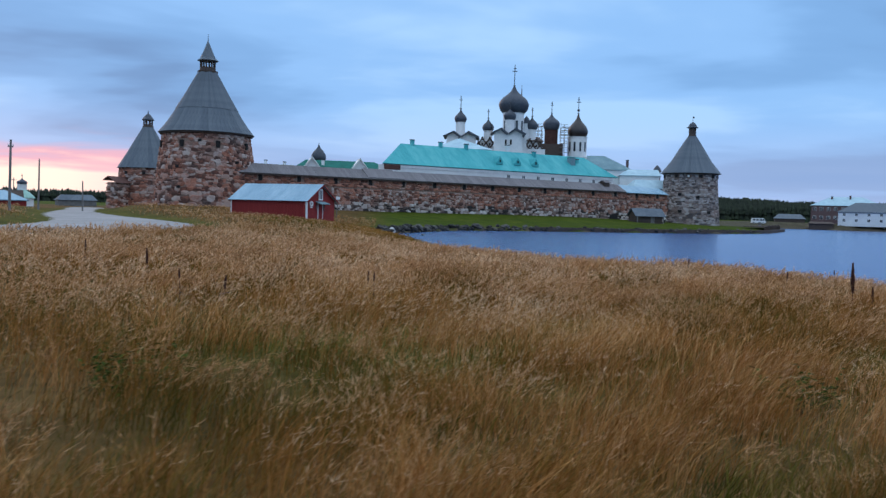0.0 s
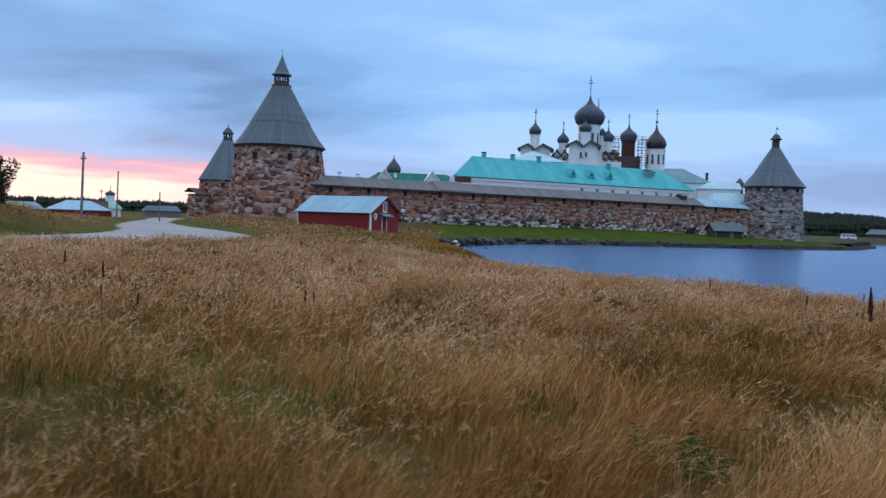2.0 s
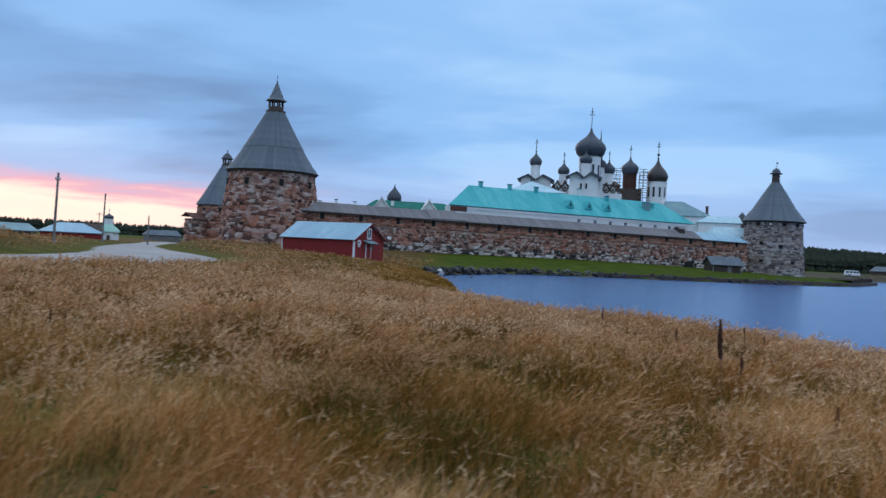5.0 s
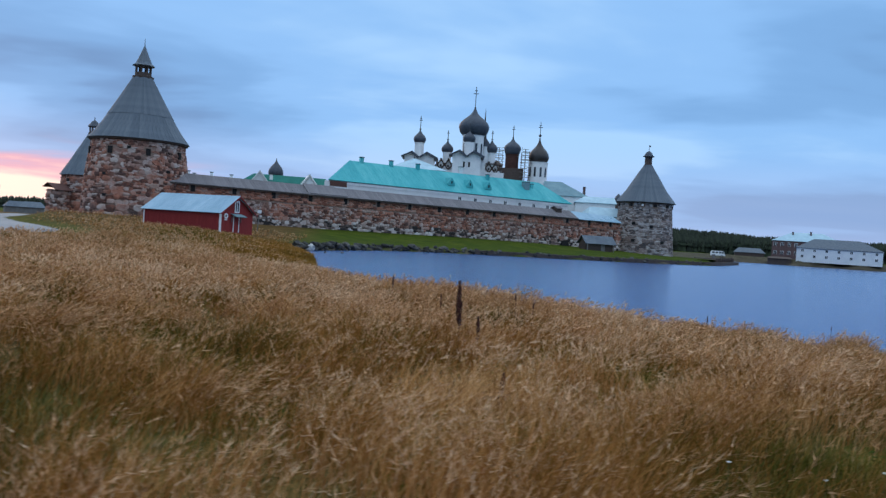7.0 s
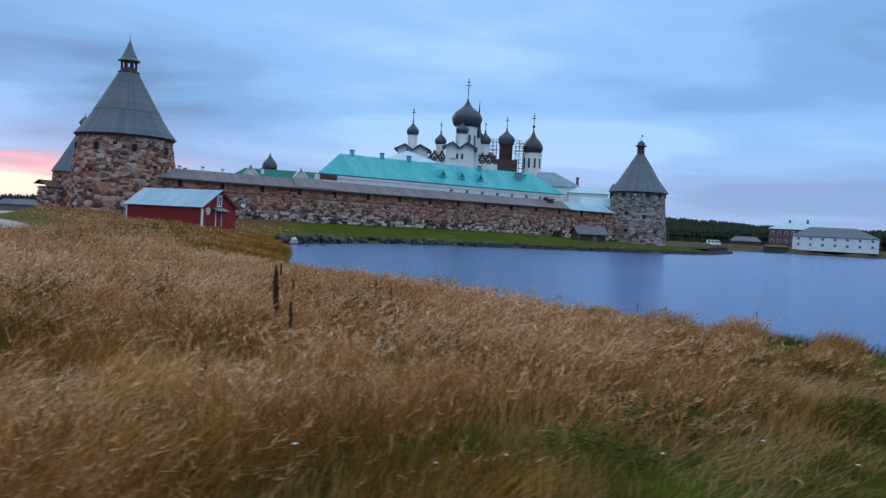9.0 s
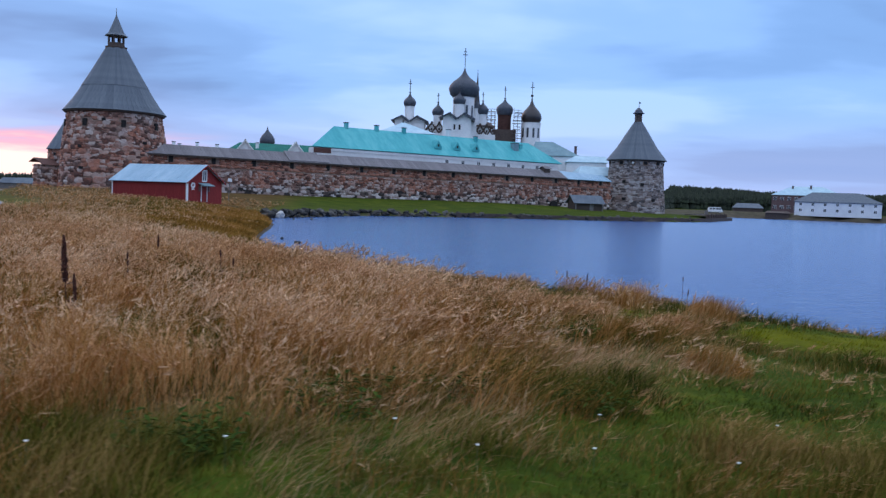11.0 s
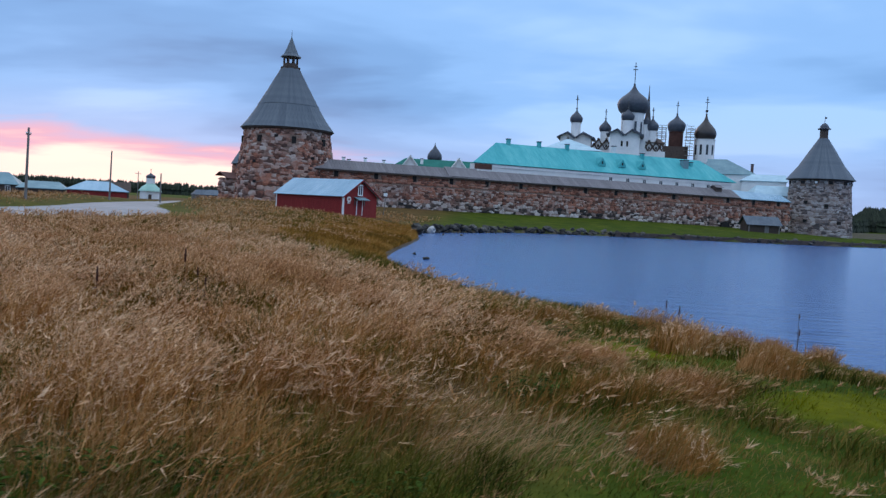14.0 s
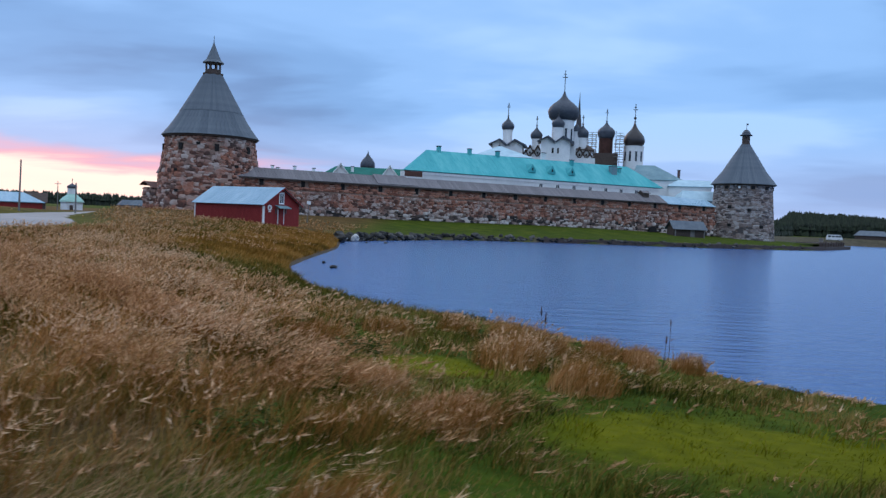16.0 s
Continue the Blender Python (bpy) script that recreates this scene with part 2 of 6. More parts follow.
M["pale_rock"] = material("pale_boulder", [(0.32, 0.31, 0.30), (0.45, 0.44, 0.43), (0.58, 0.57, 0.56)], 1.2, 0.85, 0.5)
M["glass"] = material("window_glass", [(0.02, 0.025, 0.03), (0.03, 0.035, 0.045), (0.045, 0.05, 0.06)], 2.0, 0.08, 0.0, spec=0.8)
M["rubber"] = material("tyre_rubber", [(0.015, 0.015, 0.015), (0.022, 0.022, 0.022), (0.03, 0.03, 0.03)], 6, 0.8, 0.2)
M["road"] = material("pale_gravel_road", [(0.19, 0.19, 0.195), (0.26, 0.257, 0.26), (0.34, 0.332, 0.33)], 0.25, 0.9, 0.4, fine=14, bdist=0.02)
M["forest"] = material("spruce_needles", [(0.008, 0.013, 0.007), (0.014, 0.021, 0.011), (0.024, 0.034, 0.017)], 0.3, 0.9, 0.0, per="island", spread=0.4)
M["bush_leaf"] = material("dark_bush_leaves", [(0.018, 0.022, 0.010), (0.03, 0.034, 0.014), (0.05, 0.045, 0.02)], 2.0, 0.7, 0.0, per="island", spread=0.5)
M["bark"] = material("bark", [(0.05, 0.04, 0.03), (0.08, 0.065, 0.05), (0.12, 0.10, 0.08)], 4, 0.9, 0.5)
M["dock"] = material("dock_seed_brown", [(0.04, 0.012, 0.008), (0.07, 0.022, 0.014), (0.11, 0.04, 0.024)], 20, 0.8, 0.2, per="island", spread=0.5)
M["dock_stem"] = material("dock_stem", [(0.06, 0.03, 0.018), (0.09, 0.045, 0.028), (0.12, 0.065, 0.04)], 20, 0.8, 0.2)


# ---- helpers of this scene ----
def thing(name, x, y, z, rz=0.0, label="", category="", group="", kind=""):
    ob = new(name)
    ob.empty_display_size = 0.5
    ob.matrix_world = pose(x, y, z, 0, 0, rz)
    return tagged(ob, label, category, group, kind)


def part(name, bm, mat, parent=None, label="", smooth=False, m=None):
    me = bpy.data.meshes.new(name)
    bm.normal_update()
    bm.to_mesh(me)
    bm.free()
    me.materials.append(M[mat])
    if smooth:
        me.polygons.foreach_set("use_smooth", [True] * len(me.polygons))
    ob = new(name, me)
    ob.parent = parent
    if m is not None:
        ob.matrix_basis = m
    return tagged(ob, label)


def box(bm, x0, x1, y0, y1, z0, z1):
    v = [bm.verts.new(p) for p in ((x0, y0, z0), (x1, y0, z0), (x1, y1, z0), (x0, y1, z0), (x0, y0, z1), (x1, y0, z1), (x1, y1, z1), (x0, y1, z1))]
    for f in ((3, 2, 1, 0), (4, 5, 6, 7), (0, 1, 5, 4), (1, 2, 6, 5), (2, 3, 7, 6), (3, 0, 4, 7)):
        bm.faces.new([v[k] for k in f])
    return bm


def boxes(*bs):
    bm = bmesh.new()
    for b in bs:
        box(bm, *b)
    return bm


def lathe(profile, n=32, cx=0.0, cy=0.0, turn=0.0, bm=None):
    """A turned body round the upright through (cx, cy): (radius, height) pairs from the bottom up."""
    bm = bm or bmesh.new()
    rings = []
    for r, z in profile:
        if r < 1e-4:
            rings.append([bm.verts.new((cx, cy, z))])
        else:
            rings.append([bm.verts.new((cx + r * math.cos(turn + 2 * math.pi * k / n), cy + r * math.sin(turn + 2 * math.pi * k / n), z)) for k in range(n)])
    for a, b in zip(rings, rings[1:]):
        for k in range(n):
            j = (k + 1) % n
            if len(a) == 1 and len(b) == 1:
                continue
            if len(a) == 1:
                bm.faces.new((a[0], b[j], b[k]))
            elif len(b) == 1:
                bm.faces.new((a[k], a[j], b[0]))
            else:
                bm.faces.new((a[k], a[j], b[j], b[k]))
    if len(rings[0]) > 1:
        bm.faces.new(rings[0][::-1])
    if len(rings[-1]) > 1:
        bm.faces.new(rings[-1])
    return bm


def slab(bm, quad, thick):
    """A sheet of that thickness under a quad of four points."""
    a = [Vector(p) for p in quad]
    n = (a[1] - a[0]).cross(a[2] - a[0]).normalized()
    if n.z < 0:
        a, n = a[::-1], -n
    t = [bm.verts.new(p) for p in a]
    u = [bm.verts.new(p - n * thick) for p in a]
    bm.faces.new(t)
    bm.faces.new(u[::-1])
    for k in range(len(a)):
        j = (k + 1) % len(a)
        bm.faces.new((t[j], t[k], u[k], u[j]))
    return bm


def hip(x0, x1, y0, y1, z0, z1, left, right, thick=0.18):
    """A hipped roof (left, right: how far the ridge stands in from each end; 0 makes a gable)."""
    bm = bmesh.new()
    ym = (y0 + y1) / 2
    a, b = (x0 + left, ym, z1), (x1 - right, ym, z1)
    slab(bm, [(x0, y0, z0), (x1, y0, z0), b, a], thick)
    slab(bm, [(x1, y1, z0), (x0, y1, z0), a, b], thick)
    if left:
        slab(bm, [(x0, y1, z0), (x0, y0, z0), a], thick)
    if right:
        slab(bm, [(x1, y0, z0), (x1, y1, z0), b], thick)
    return bm


def gable_body(x0, x1, y0, y1, z0, ze, zr):
    """A body whose two ends rise to a ridge along x."""
    bm = bmesh.new()
    ym = (y0 + y1) / 2
    e = []
    for x in (x0, x1):
        e.append([bm.verts.new(p) for p in ((x, y0, z0), (x, y1, z0), (x, y1, ze), (x, ym, zr), (x, y0, ze))])
    bm.faces.new(e[0][::-1])
    bm.faces.new(e[1])
    for k in range(5):
        j = (k + 1) % 5
        bm.faces.new((e[0][k], e[0][j], e[1][j], e[1][k]))
    return bm


def mesh_from_arrays(name, verts, faces_flat, sizes, mat):
    """A mesh from arrays: vertices, flat corner indices, and the corner count of each face."""
    me = bpy.data.meshes.new(name)
    me.vertices.add(len(verts))
    me.vertices.foreach_set("co", np.asarray(verts, np.float32).ravel())
    me.loops.add(len(faces_flat))
    me.loops.foreach_set("vertex_index", np.asarray(faces_flat, np.int32))
    me.polygons.add(len(sizes))
    start = np.zeros(len(sizes), np.int32)
    start[1:] = np.cumsum(sizes)[:-1]
    me.polygons.foreach_set("loop_start", start)
    me.update(calc_edges=True)
    me.materials.append(mat)
    return me


# ---- the lie of the land ----
BAY = [(600, -500), (150, -120), (70, -25), (42, 6), (29, 16), (22.5, 20.5), (19.7, 22), (18.4, 22.9), (17.6, 24.2), (17.0, 26.0), (15.2, 28.6), (12.6, 31.4), (10.4, 32.6), (8.4, 34.4),
       (5.2, 40.4), (2.4, 48), (0.4, 56), (-0.4, 65), (-1.2, 78), (-2, 88), (-4.4, 103), (-5.2, 110), (-1, 121), (6, 138), (12, 145), (24, 152), (46, 162), (66, 173), (84, 188), (93, 199), (104, 217),
       (113, 231), (112, 240), (124, 275), (142, 308), (160, 326), (175, 317), (208, 293), (260, 262), (700, 240), (1500, 300), (1500, -500)]
ROAD = [(-75, 12, 4.0), (-52, 22, 4.0), (-36, 33, 4.2), (-27, 44, 5.0), (-25, 56, 6.5), (-26.5, 68, 6.5), (-32, 82, 6.0), (-42, 102, 5.5), (-54, 132, 5.0), (-66, 170, 4.5), (-86, 230, 4.0)]


def smooth(a, b, v):
    t = np.clip((v - a) / (b - a), 0, 1)
    return t * t * (3 - 2 * t)


def shore_distance(x, y):
    """Metres to the waterline: positive on land."""
    best = np.full(np.shape(x), 1e9)
    inside = np.zeros(np.shape(x), bool)
    for (ax, ay), (bx, by) in zip(BAY, BAY[1:] + BAY[:1]):
        dx, dy = bx - ax, by - ay
        t = np.clip(((x - ax) * dx + (y - ay) * dy) / (dx * dx + dy * dy), 0, 1)
        best = np.minimum(best, np.hypot(x - ax - t * dx, y - ay - t * dy))
        cross = ((ay > y) != (by > y)) & (x < (bx - ax) * (y - ay) / (by - ay + 1e-12) + ax)
        inside ^= cross
    return np.where(inside, -best, best)


def road_distance(x, y):
    """Metres beyond the road's edge: negative on the road."""
    best = np.full(np.shape(x), 1e9)
    for (ax, ay, aw), (bx, by, bw) in zip(ROAD, ROAD[1:]):
        dx, dy = bx - ax, by - ay
        t = np.clip(((x - ax) * dx + (y - ay) * dy) / (dx * dx + dy * dy), 0, 1)
        best = np.minimum(best, np.hypot(x - ax - t * dx, y - ay - t * dy) - (aw + t * (bw - aw)))
    return best


def rough(x, y, s, k=0.0):
    """Smooth unevenness between -1 and 1, about s metres across."""
    return (np.sin(x / s * 2.1 + 1.3 + k) * np.cos(y / s * 1.7 - 0.6 + 2 * k) + 0.6 * np.sin((x + y) / s * 3.3 + k) * np.cos((x - 0.6 * y) / s * 2.9 + 0.4)) / 1.6


def land(x, y):
    """Height of the ground."""
    x, y = np.asarray(x, float), np.asarray(y, float)
    d = shore_distance(x, y)
    near = 0.16 + 1.62 * (1 - np.exp(-np.maximum(d, 0) / 7.0)) + 0.07 * rough(x, y, 4.0) + 0.03 * rough(x, y, 1.3, 2.0)
    near = near - (0.1 * np.exp(-np.maximum(d, 0) / 1.2) + 0.24 * np.exp(-(((d - 4.0) / 3.0) ** 2))) * smooth(36, 28, y)
    near = near + 0.055 * rough(x, y, 0.9, 5.0) * smooth(8, 10, x) * smooth(34, 28, y) * smooth(0.5, 3.0, d)
    near = near + 0.5 * smooth(70, 112, y) * smooth(4, 14, d)
    quay = 0.95 + 2.05 * smooth(0, 38, d) - 0.8 * smooth(20, 90, x) * smooth(3, 30, d)
    w = smooth(108, 124, y)
    h = near * (1 - w) + quay * w
    # lower, level land far to one side and behind the fortress
    away = smooth(55, 120, -x + 0.12 * y) * smooth(70, 130, y)
    h = h * (1 - away) + 1.2 * away
    h = h + 2.5 * np.exp(-(((x + 42.0) / 7.5) ** 2 + ((y - 55) / 9.0) ** 2)) + 1.7 * np.exp(-(((x + 43.0) / 5.5) ** 2 + ((y - 69) / 9.0) ** 2))
    h = h + 1.0 * smooth(30, 60, -x) * smooth(60, 20, y) * smooth(-2, 8, road_distance(x, y))
    r = road_distance(x, y)
    k = 1 - smooth(-0.5, 4.0, r)
    h = h * (1 - k) + 1.58 * k
    far = smooth(250, 700, np.hypot(x, y - 50))
    h = h * (1 - far) + 1.6 * far
    h = h + 14 * np.exp(-(((x - 330) / 120) ** 2 + ((y - 860) / 110) ** 2)) + 9 * np.exp(-(((x - 600) / 150) ** 2 + ((y - 700) / 110) ** 2))
    h = h + (1.5 * np.exp(-(((x - 192) / 32) ** 2 + ((y - 318) / 18) ** 2)) + 1.3 * np.exp(-(((x - 160) / 22) ** 2 + ((y - 340) / 20) ** 2))) * smooth(0.0, 3.0, d)
    return np.where(d > 0, np.maximum(h * smooth(-0.4, 0.5, d), 0.02 + 0.12 * np.minimum(d, 1.0)), np.maximum(-2.0, d * 0.35))



# ---- ground, water, road ----
def axis(centre, near, far, n, k):
    s = np.linspace(-1, 1, n)
    v = np.sinh(k * s) / np.sinh(k)
    return centre + np.where(v < 0, v * near, v * far)


def ground_material():
    m = bpy.data.materials.new("meadow_ground")
    m.use_nodes = True
    nt = m.node_tree
    b = nt.nodes["Principled BSDF"]
    N, Lk = nt.nodes.new, nt.links.new
    at = N("ShaderNodeAttribute")
    at.attribute_name = "cover"
    sep = N("ShaderNodeSeparateColor")
    Lk(at.outputs["Color"], sep.inputs[0])
    tc = N("ShaderNodeTexCoord")
    n1, n2 = N("ShaderNodeTexNoise"), N("ShaderNodeTexNoise")
    n1.inputs["Scale"].default_value, n1.inputs["Detail"].default_value = 0.35, 5
    n2.inputs["Scale"].default_value, n2.inputs["Detail"].default_value = 5.0, 6
    Lk(tc.outputs["Object"], n1.inputs["Vector"])
    Lk(tc.outputs["Object"], n2.inputs["Vector"])

    def ramp(src, cs):
        r = N("ShaderNodeValToRGB")
        e = r.color_ramp.elements
        while len(e) < len(cs):
            e.new(0.5)
        for k, c in enumerate(cs):
            e[k].position = 0.3 + 0.4 * k / (len(cs) - 1)
            e[k].color = (*c, 1)
        Lk(src, r.inputs[0])
        return r.outputs[0]

    def mix(f, a, c):
        x = N("ShaderNodeMix")
        x.data_type = "RGBA"
        Lk(f, x.inputs[0])
        Lk(a, x.inputs[6])
        Lk(c, x.inputs[7])
        return x.outputs[2]

    av = N("ShaderNodeMath")
    av.operation = "MULTIPLY_ADD"
    Lk(n2.outputs[0], av.inputs[0])
    av.inputs[1].default_value = 0.5
    hf = N("ShaderNodeMath")
    hf.operation = "MULTIPLY"
    hf.inputs[1].default_value = 0.5
    Lk(n1.outputs[0], hf.inputs[0])
    Lk(hf.outputs[0], av.inputs[2])
    v = av.outputs[0]
    dry = ramp(v, [(0.05, 0.034, 0.012), (0.10, 0.06, 0.022), (0.19, 0.115, 0.045)])
    green = ramp(v, [(0.022, 0.036, 0.005), (0.044, 0.068, 0.006), (0.10, 0.112, 0.010)])
    shore = ramp(v, [(0.045, 0.036, 0.027), (0.085, 0.068, 0.052), (0.15, 0.12, 0.095)])
    rust = ramp(v, [(0.14, 0.07, 0.016), (0.22, 0.115, 0.025), (0.30, 0.17, 0.04)])
    c = mix(sep.outputs[0], dry, green)
    c = mix(sep.outputs[2], c, rust)
    fresh = ramp(v, [(0.07, 0.075, 0.004), (0.11, 0.11, 0.004), (0.17, 0.16, 0.008)])
    c = mix(at.outputs["Alpha"], c, fresh)
    c = mix(sep.outputs[1], c, shore)
    Lk(c, b.inputs["Base Color"])
    b.inputs["Roughness"].default_value = 0.95
    b.inputs["Specular IOR Level"].default_value = 0.03
    bp = N("ShaderNodeBump")
    bp.inputs["Strength"].default_value, bp.inputs["Distance"].default_value = 0.7, 0.06
    Lk(n2.outputs[0], bp.inputs["Height"])
    Lk(bp.outputs[0], b.inputs["Normal"])
    return m


def tall_edge(y):
    """How far to the right the tall dry grass reaches, by distance ahead."""
    return np.interp(y, [-20, 3, 6.8, 7.5, 8.5, 9.5, 11, 12, 14, 16, 19, 22, 28, 34, 40, 56], [3.2, 3.6, 5.0, 5.8, 7.2, 8.4, 9.4, 10.0, 10.7, 10.2, 9.2, 8.2, 5.6, 2.6, 0.2, -7.0])


def bright(x, y):
    """Patches of fresh short grass."""
    a = np.hypot((x - 14.2) / 1.7, (y - 13.2) / 1.25)
    b = np.hypot((x - 11.2) / 1.0, (y - 16.6) / 1.0)
    return smooth(1.15, 0.7, np.minimum(a, b) + 0.22 * rough(x, y, 0.9, 2.0))


def worn(x, y):
    """A trodden patch of bare soil beside the turf."""
    return smooth(1.15, 0.6, np.hypot((x - 12.3) / 0.75, (y - 9.0) / 0.4) + 0.3 * rough(x, y, 0.5, 1.0))


def cover(x, y):
    """Shares of green, bare shore and rust-coloured turf."""
    d = shore_distance(x, y)
    lawn = smooth(-0.8, 1.2, x - tall_edge(y) + 1.3 * rough(x, y, 2.2)) * smooth(60, 40, y)
    bank = smooth(9, 4, d) * smooth(30, 40, y) * smooth(84, 70, y)
    quay = smooth(108, 116, y) * smooth(60, 40, d) * smooth(-12, -2, x)
    patch = smooth(0.25, 0.8, rough(x, y, 9.0, 4.0)) * 0.6
    verge = smooth(3.5, 1, road_distance(x, y)) * 0.7
    green = np.clip(np.maximum.reduce([lawn, bank * (0.6 + 0.3 * rough(x, y, 4.0, 2.0)), quay * (0.97 + 0.1 * rough(x, y, 6.0)), patch * (y < 125), verge, smooth(110, 130, y) * smooth(-10, 0, x) * (0.7 - 0.45 * smooth(85, 110, x)), smooth(380, 460, y)]), 0, 1)
    bare = np.maximum(smooth(0.7, 0.1, d), 0.8 * smooth(228, 245, y) * smooth(88, 98, x) * smooth(400, 350, y), 0.9 * worn(x, y))
    rust = smooth(46, 58, y) * smooth(112, 102, y) * smooth(13, 5, d + 1.5 * rough(x, y, 4.0)) * 0.95
    return green, bare, rust


def build_ground():
    xs = axis(4, 4500, 4500, 330, 8.6)
    ys = axis(22, 4500, 4500, 380, 8.2)
    X, Y = np.meshgrid(xs, ys)
    Z = land(X, Y)
    nx, ny = len(xs), len(ys)
    verts = np.stack([X.ravel(), Y.ravel(), Z.ravel()], 1)
    i = (np.arange(ny - 1)[:, None] * nx + np.arange(nx - 1)[None, :]).ravel()
    faces = np.stack([i, i + 1, i + 1 + nx, i + nx], 1)
    me = mesh_from_arrays("ground", verts, faces.ravel(), np.full(len(faces), 4), ground_material())
    me.polygons.foreach_set("use_smooth", np.ones(len(faces), bool))
    g, s, r = cover(X.ravel(), Y.ravel())
    a = me.color_attributes.new("cover", "FLOAT_COLOR", "POINT")
    a.data.foreach_set("color", np.stack([g, s, r, bright(X.ravel(), Y.ravel())], 1).astype(np.float32).ravel())
    tagged(new("ground", me), "dry brown meadow sloping to a bay with green turf", "ground", kind="structure")


def build_water():
    m = bpy.data.materials.new("bay_water")
    m.use_nodes = True
    nt = m.node_tree
    b = nt.nodes["Principled BSDF"]
    N, Lk = nt.nodes.new, nt.links.new
    b.inputs["Base Color"].default_value = (0.014, 0.066, 0.215, 1)
    b.inputs["Roughness"].default_value = 0.2
    b.inputs["IOR"].default_value = 1.33
    tc = N("ShaderNodeTexCoord")
    hs = []
    for sc, sx, sy, rot in ((0.8, 0.4, 1.7, 0.35), (0.22, 0.5, 1.2, 0.2), (2.6, 0.45, 1.6, 0.45)):
        mp = N("ShaderNodeMapping")
        mp.inputs["Scale"].default_value = (sx, sy, 1)
        mp.inputs["Rotation"].default_value = (0, 0, rot)
        n = N("ShaderNodeTexNoise")
        n.inputs["Scale"].default_value, n.inputs["Detail"].default_value = sc, 3
        Lk(tc.outputs["Object"], mp.inputs[0])
        Lk(mp.outputs[0], n.inputs["Vector"])
        hs.append(n.outputs[0])
    prev = None
    for h, st, di in zip(hs, (0.6, 0.25, 0.6), (0.17, 0.2, 0.08)):
        bp = N("ShaderNodeBump")
        bp.inputs["Strength"].default_value, bp.inputs["Distance"].default_value = st, di
        Lk(h, bp.inputs["Height"])
        if prev:
            Lk(prev, bp.inputs["Normal"])
        prev = bp.outputs[0]
    Lk(prev, b.inputs["Normal"])
    M["water"] = m
    bm = bmesh.new()
    bm.faces.new([bm.verts.new(p) for p in ((-40, -900, 0), (3500, -900, 0), (3500, 900, 0), (-40, 900, 0))])
    tagged(part("water", bm, "water"), "blue rippled water of a sheltered bay", "water", kind="structure")


def build_road():
    pts = np.array(ROAD)
    t = np.linspace(0, len(pts) - 1, 160)
    c = np.stack([np.interp(t, range(len(pts)), pts[:, k]) for k in range(3)], 1)
    ker = np.ones(13) / 13
    for k in range(3):
        c[6:-6, k] = np.convolve(c[:, k], ker, "valid")
    d = np.gradient(c[:, :2], axis=0)
    d /= np.linalg.norm(d, axis=1)[:, None]
    nrm = np.stack([-d[:, 1], d[:, 0]], 1)
    bm = bmesh.new()
    rows = []
    for k in range(len(c)):
        row = []
        for s in np.linspace(-1, 1, 9):
            wob = 0.5 * rough(c[k, 0] + 20 * s, c[k, 1], 3.0) * abs(s)
            p = c[k, :2] + nrm[k] * s * (c[k, 2] + wob)
            row.append(bm.verts.new((p[0], p[1], 1.58 + 0.09 - 0.10 * s * s)))
        rows.append(row)
    for a, b in zip(rows, rows[1:]):
        for k in range(8):
            bm.faces.new((a[k + 1], a[k], b[k], b[k + 1]))
    tagged(part("road", bm, "road", smooth=True), "pale grey gravel road curving through the meadow", "road", kind="structure")


build_ground()
build_water()
build_road()

# ---- stones ----
STONE_FORMS = []


def stone_form(seed):
    """One boulder face as vertices and faces: width and height 1, standing out 1 towards -y."""
    r = random.Random(seed)
    n = 8
    ring = []
    for k in range(n):
        a = 2 * math.pi * (k + 0.5 + r.uniform(-0.25, 0.25)) / n
        c, s = math.cos(a), math.sin(a)
        q = (abs(c) ** 7 + abs(s) ** 7) ** (-1 / 7)
        q *= r.uniform(0.9, 1.12)
        ring.append((0.5 * q * c, 0.5 * q * s))
    v = [(x, 0.6, z) for x, z in ring]
    v += [(x * 1.0, -0.35 * r.uniform(0.5, 1.3), z * 1.0) for x, z in ring]
    v += [(x * 0.86, -1.0 * r.uniform(0.6, 1.25), z * 0.84) for x, z in ring]
    f = []
    for o in (0, n):
        for k in range(n):
            j = (k + 1) % n
            f.append((o + k, o + j, o + n + j, o + n + k))
    f.append(tuple(range(2 * n, 3 * n)))
    return np.array(v), f


for k_ in range(10):
    STONE_FORMS.append(stone_form(k_))
STONE_MESHES = {}


def stone_mesh(k, mat):
    if (k, mat) not in STONE_MESHES:
        v, f = STONE_FORMS[k]
        me = bpy.data.meshes.new("stone")
        me.from_pydata([tuple(p) for p in v], [], f)
        me.materials.append(M[mat])
        STONE_MESHES[k, mat] = me
    return STONE_MESHES[k, mat]


def stones_joined(name, places, mat, parent, label):
    """Many stones in one mesh; places: (matrix, form)."""
    vs, fl, sz, base = [], [], [], 0
    for m, k in places:
        v, f = STONE_FORMS[k]
        a = np.array(m)
        vs.append(v @ a[:3, :3].T + a[:3, 3])
        for q in f:
            fl.extend(i + base for i in q)
            sz.append(len(q))
        base += len(v)
    me = mesh_from_arrays(name, np.concatenate(vs), np.array(fl), np.array(sz), M[mat])
    ob = new(name, me)
    ob.parent = parent
    return tagged(ob, label, kind="stuff")


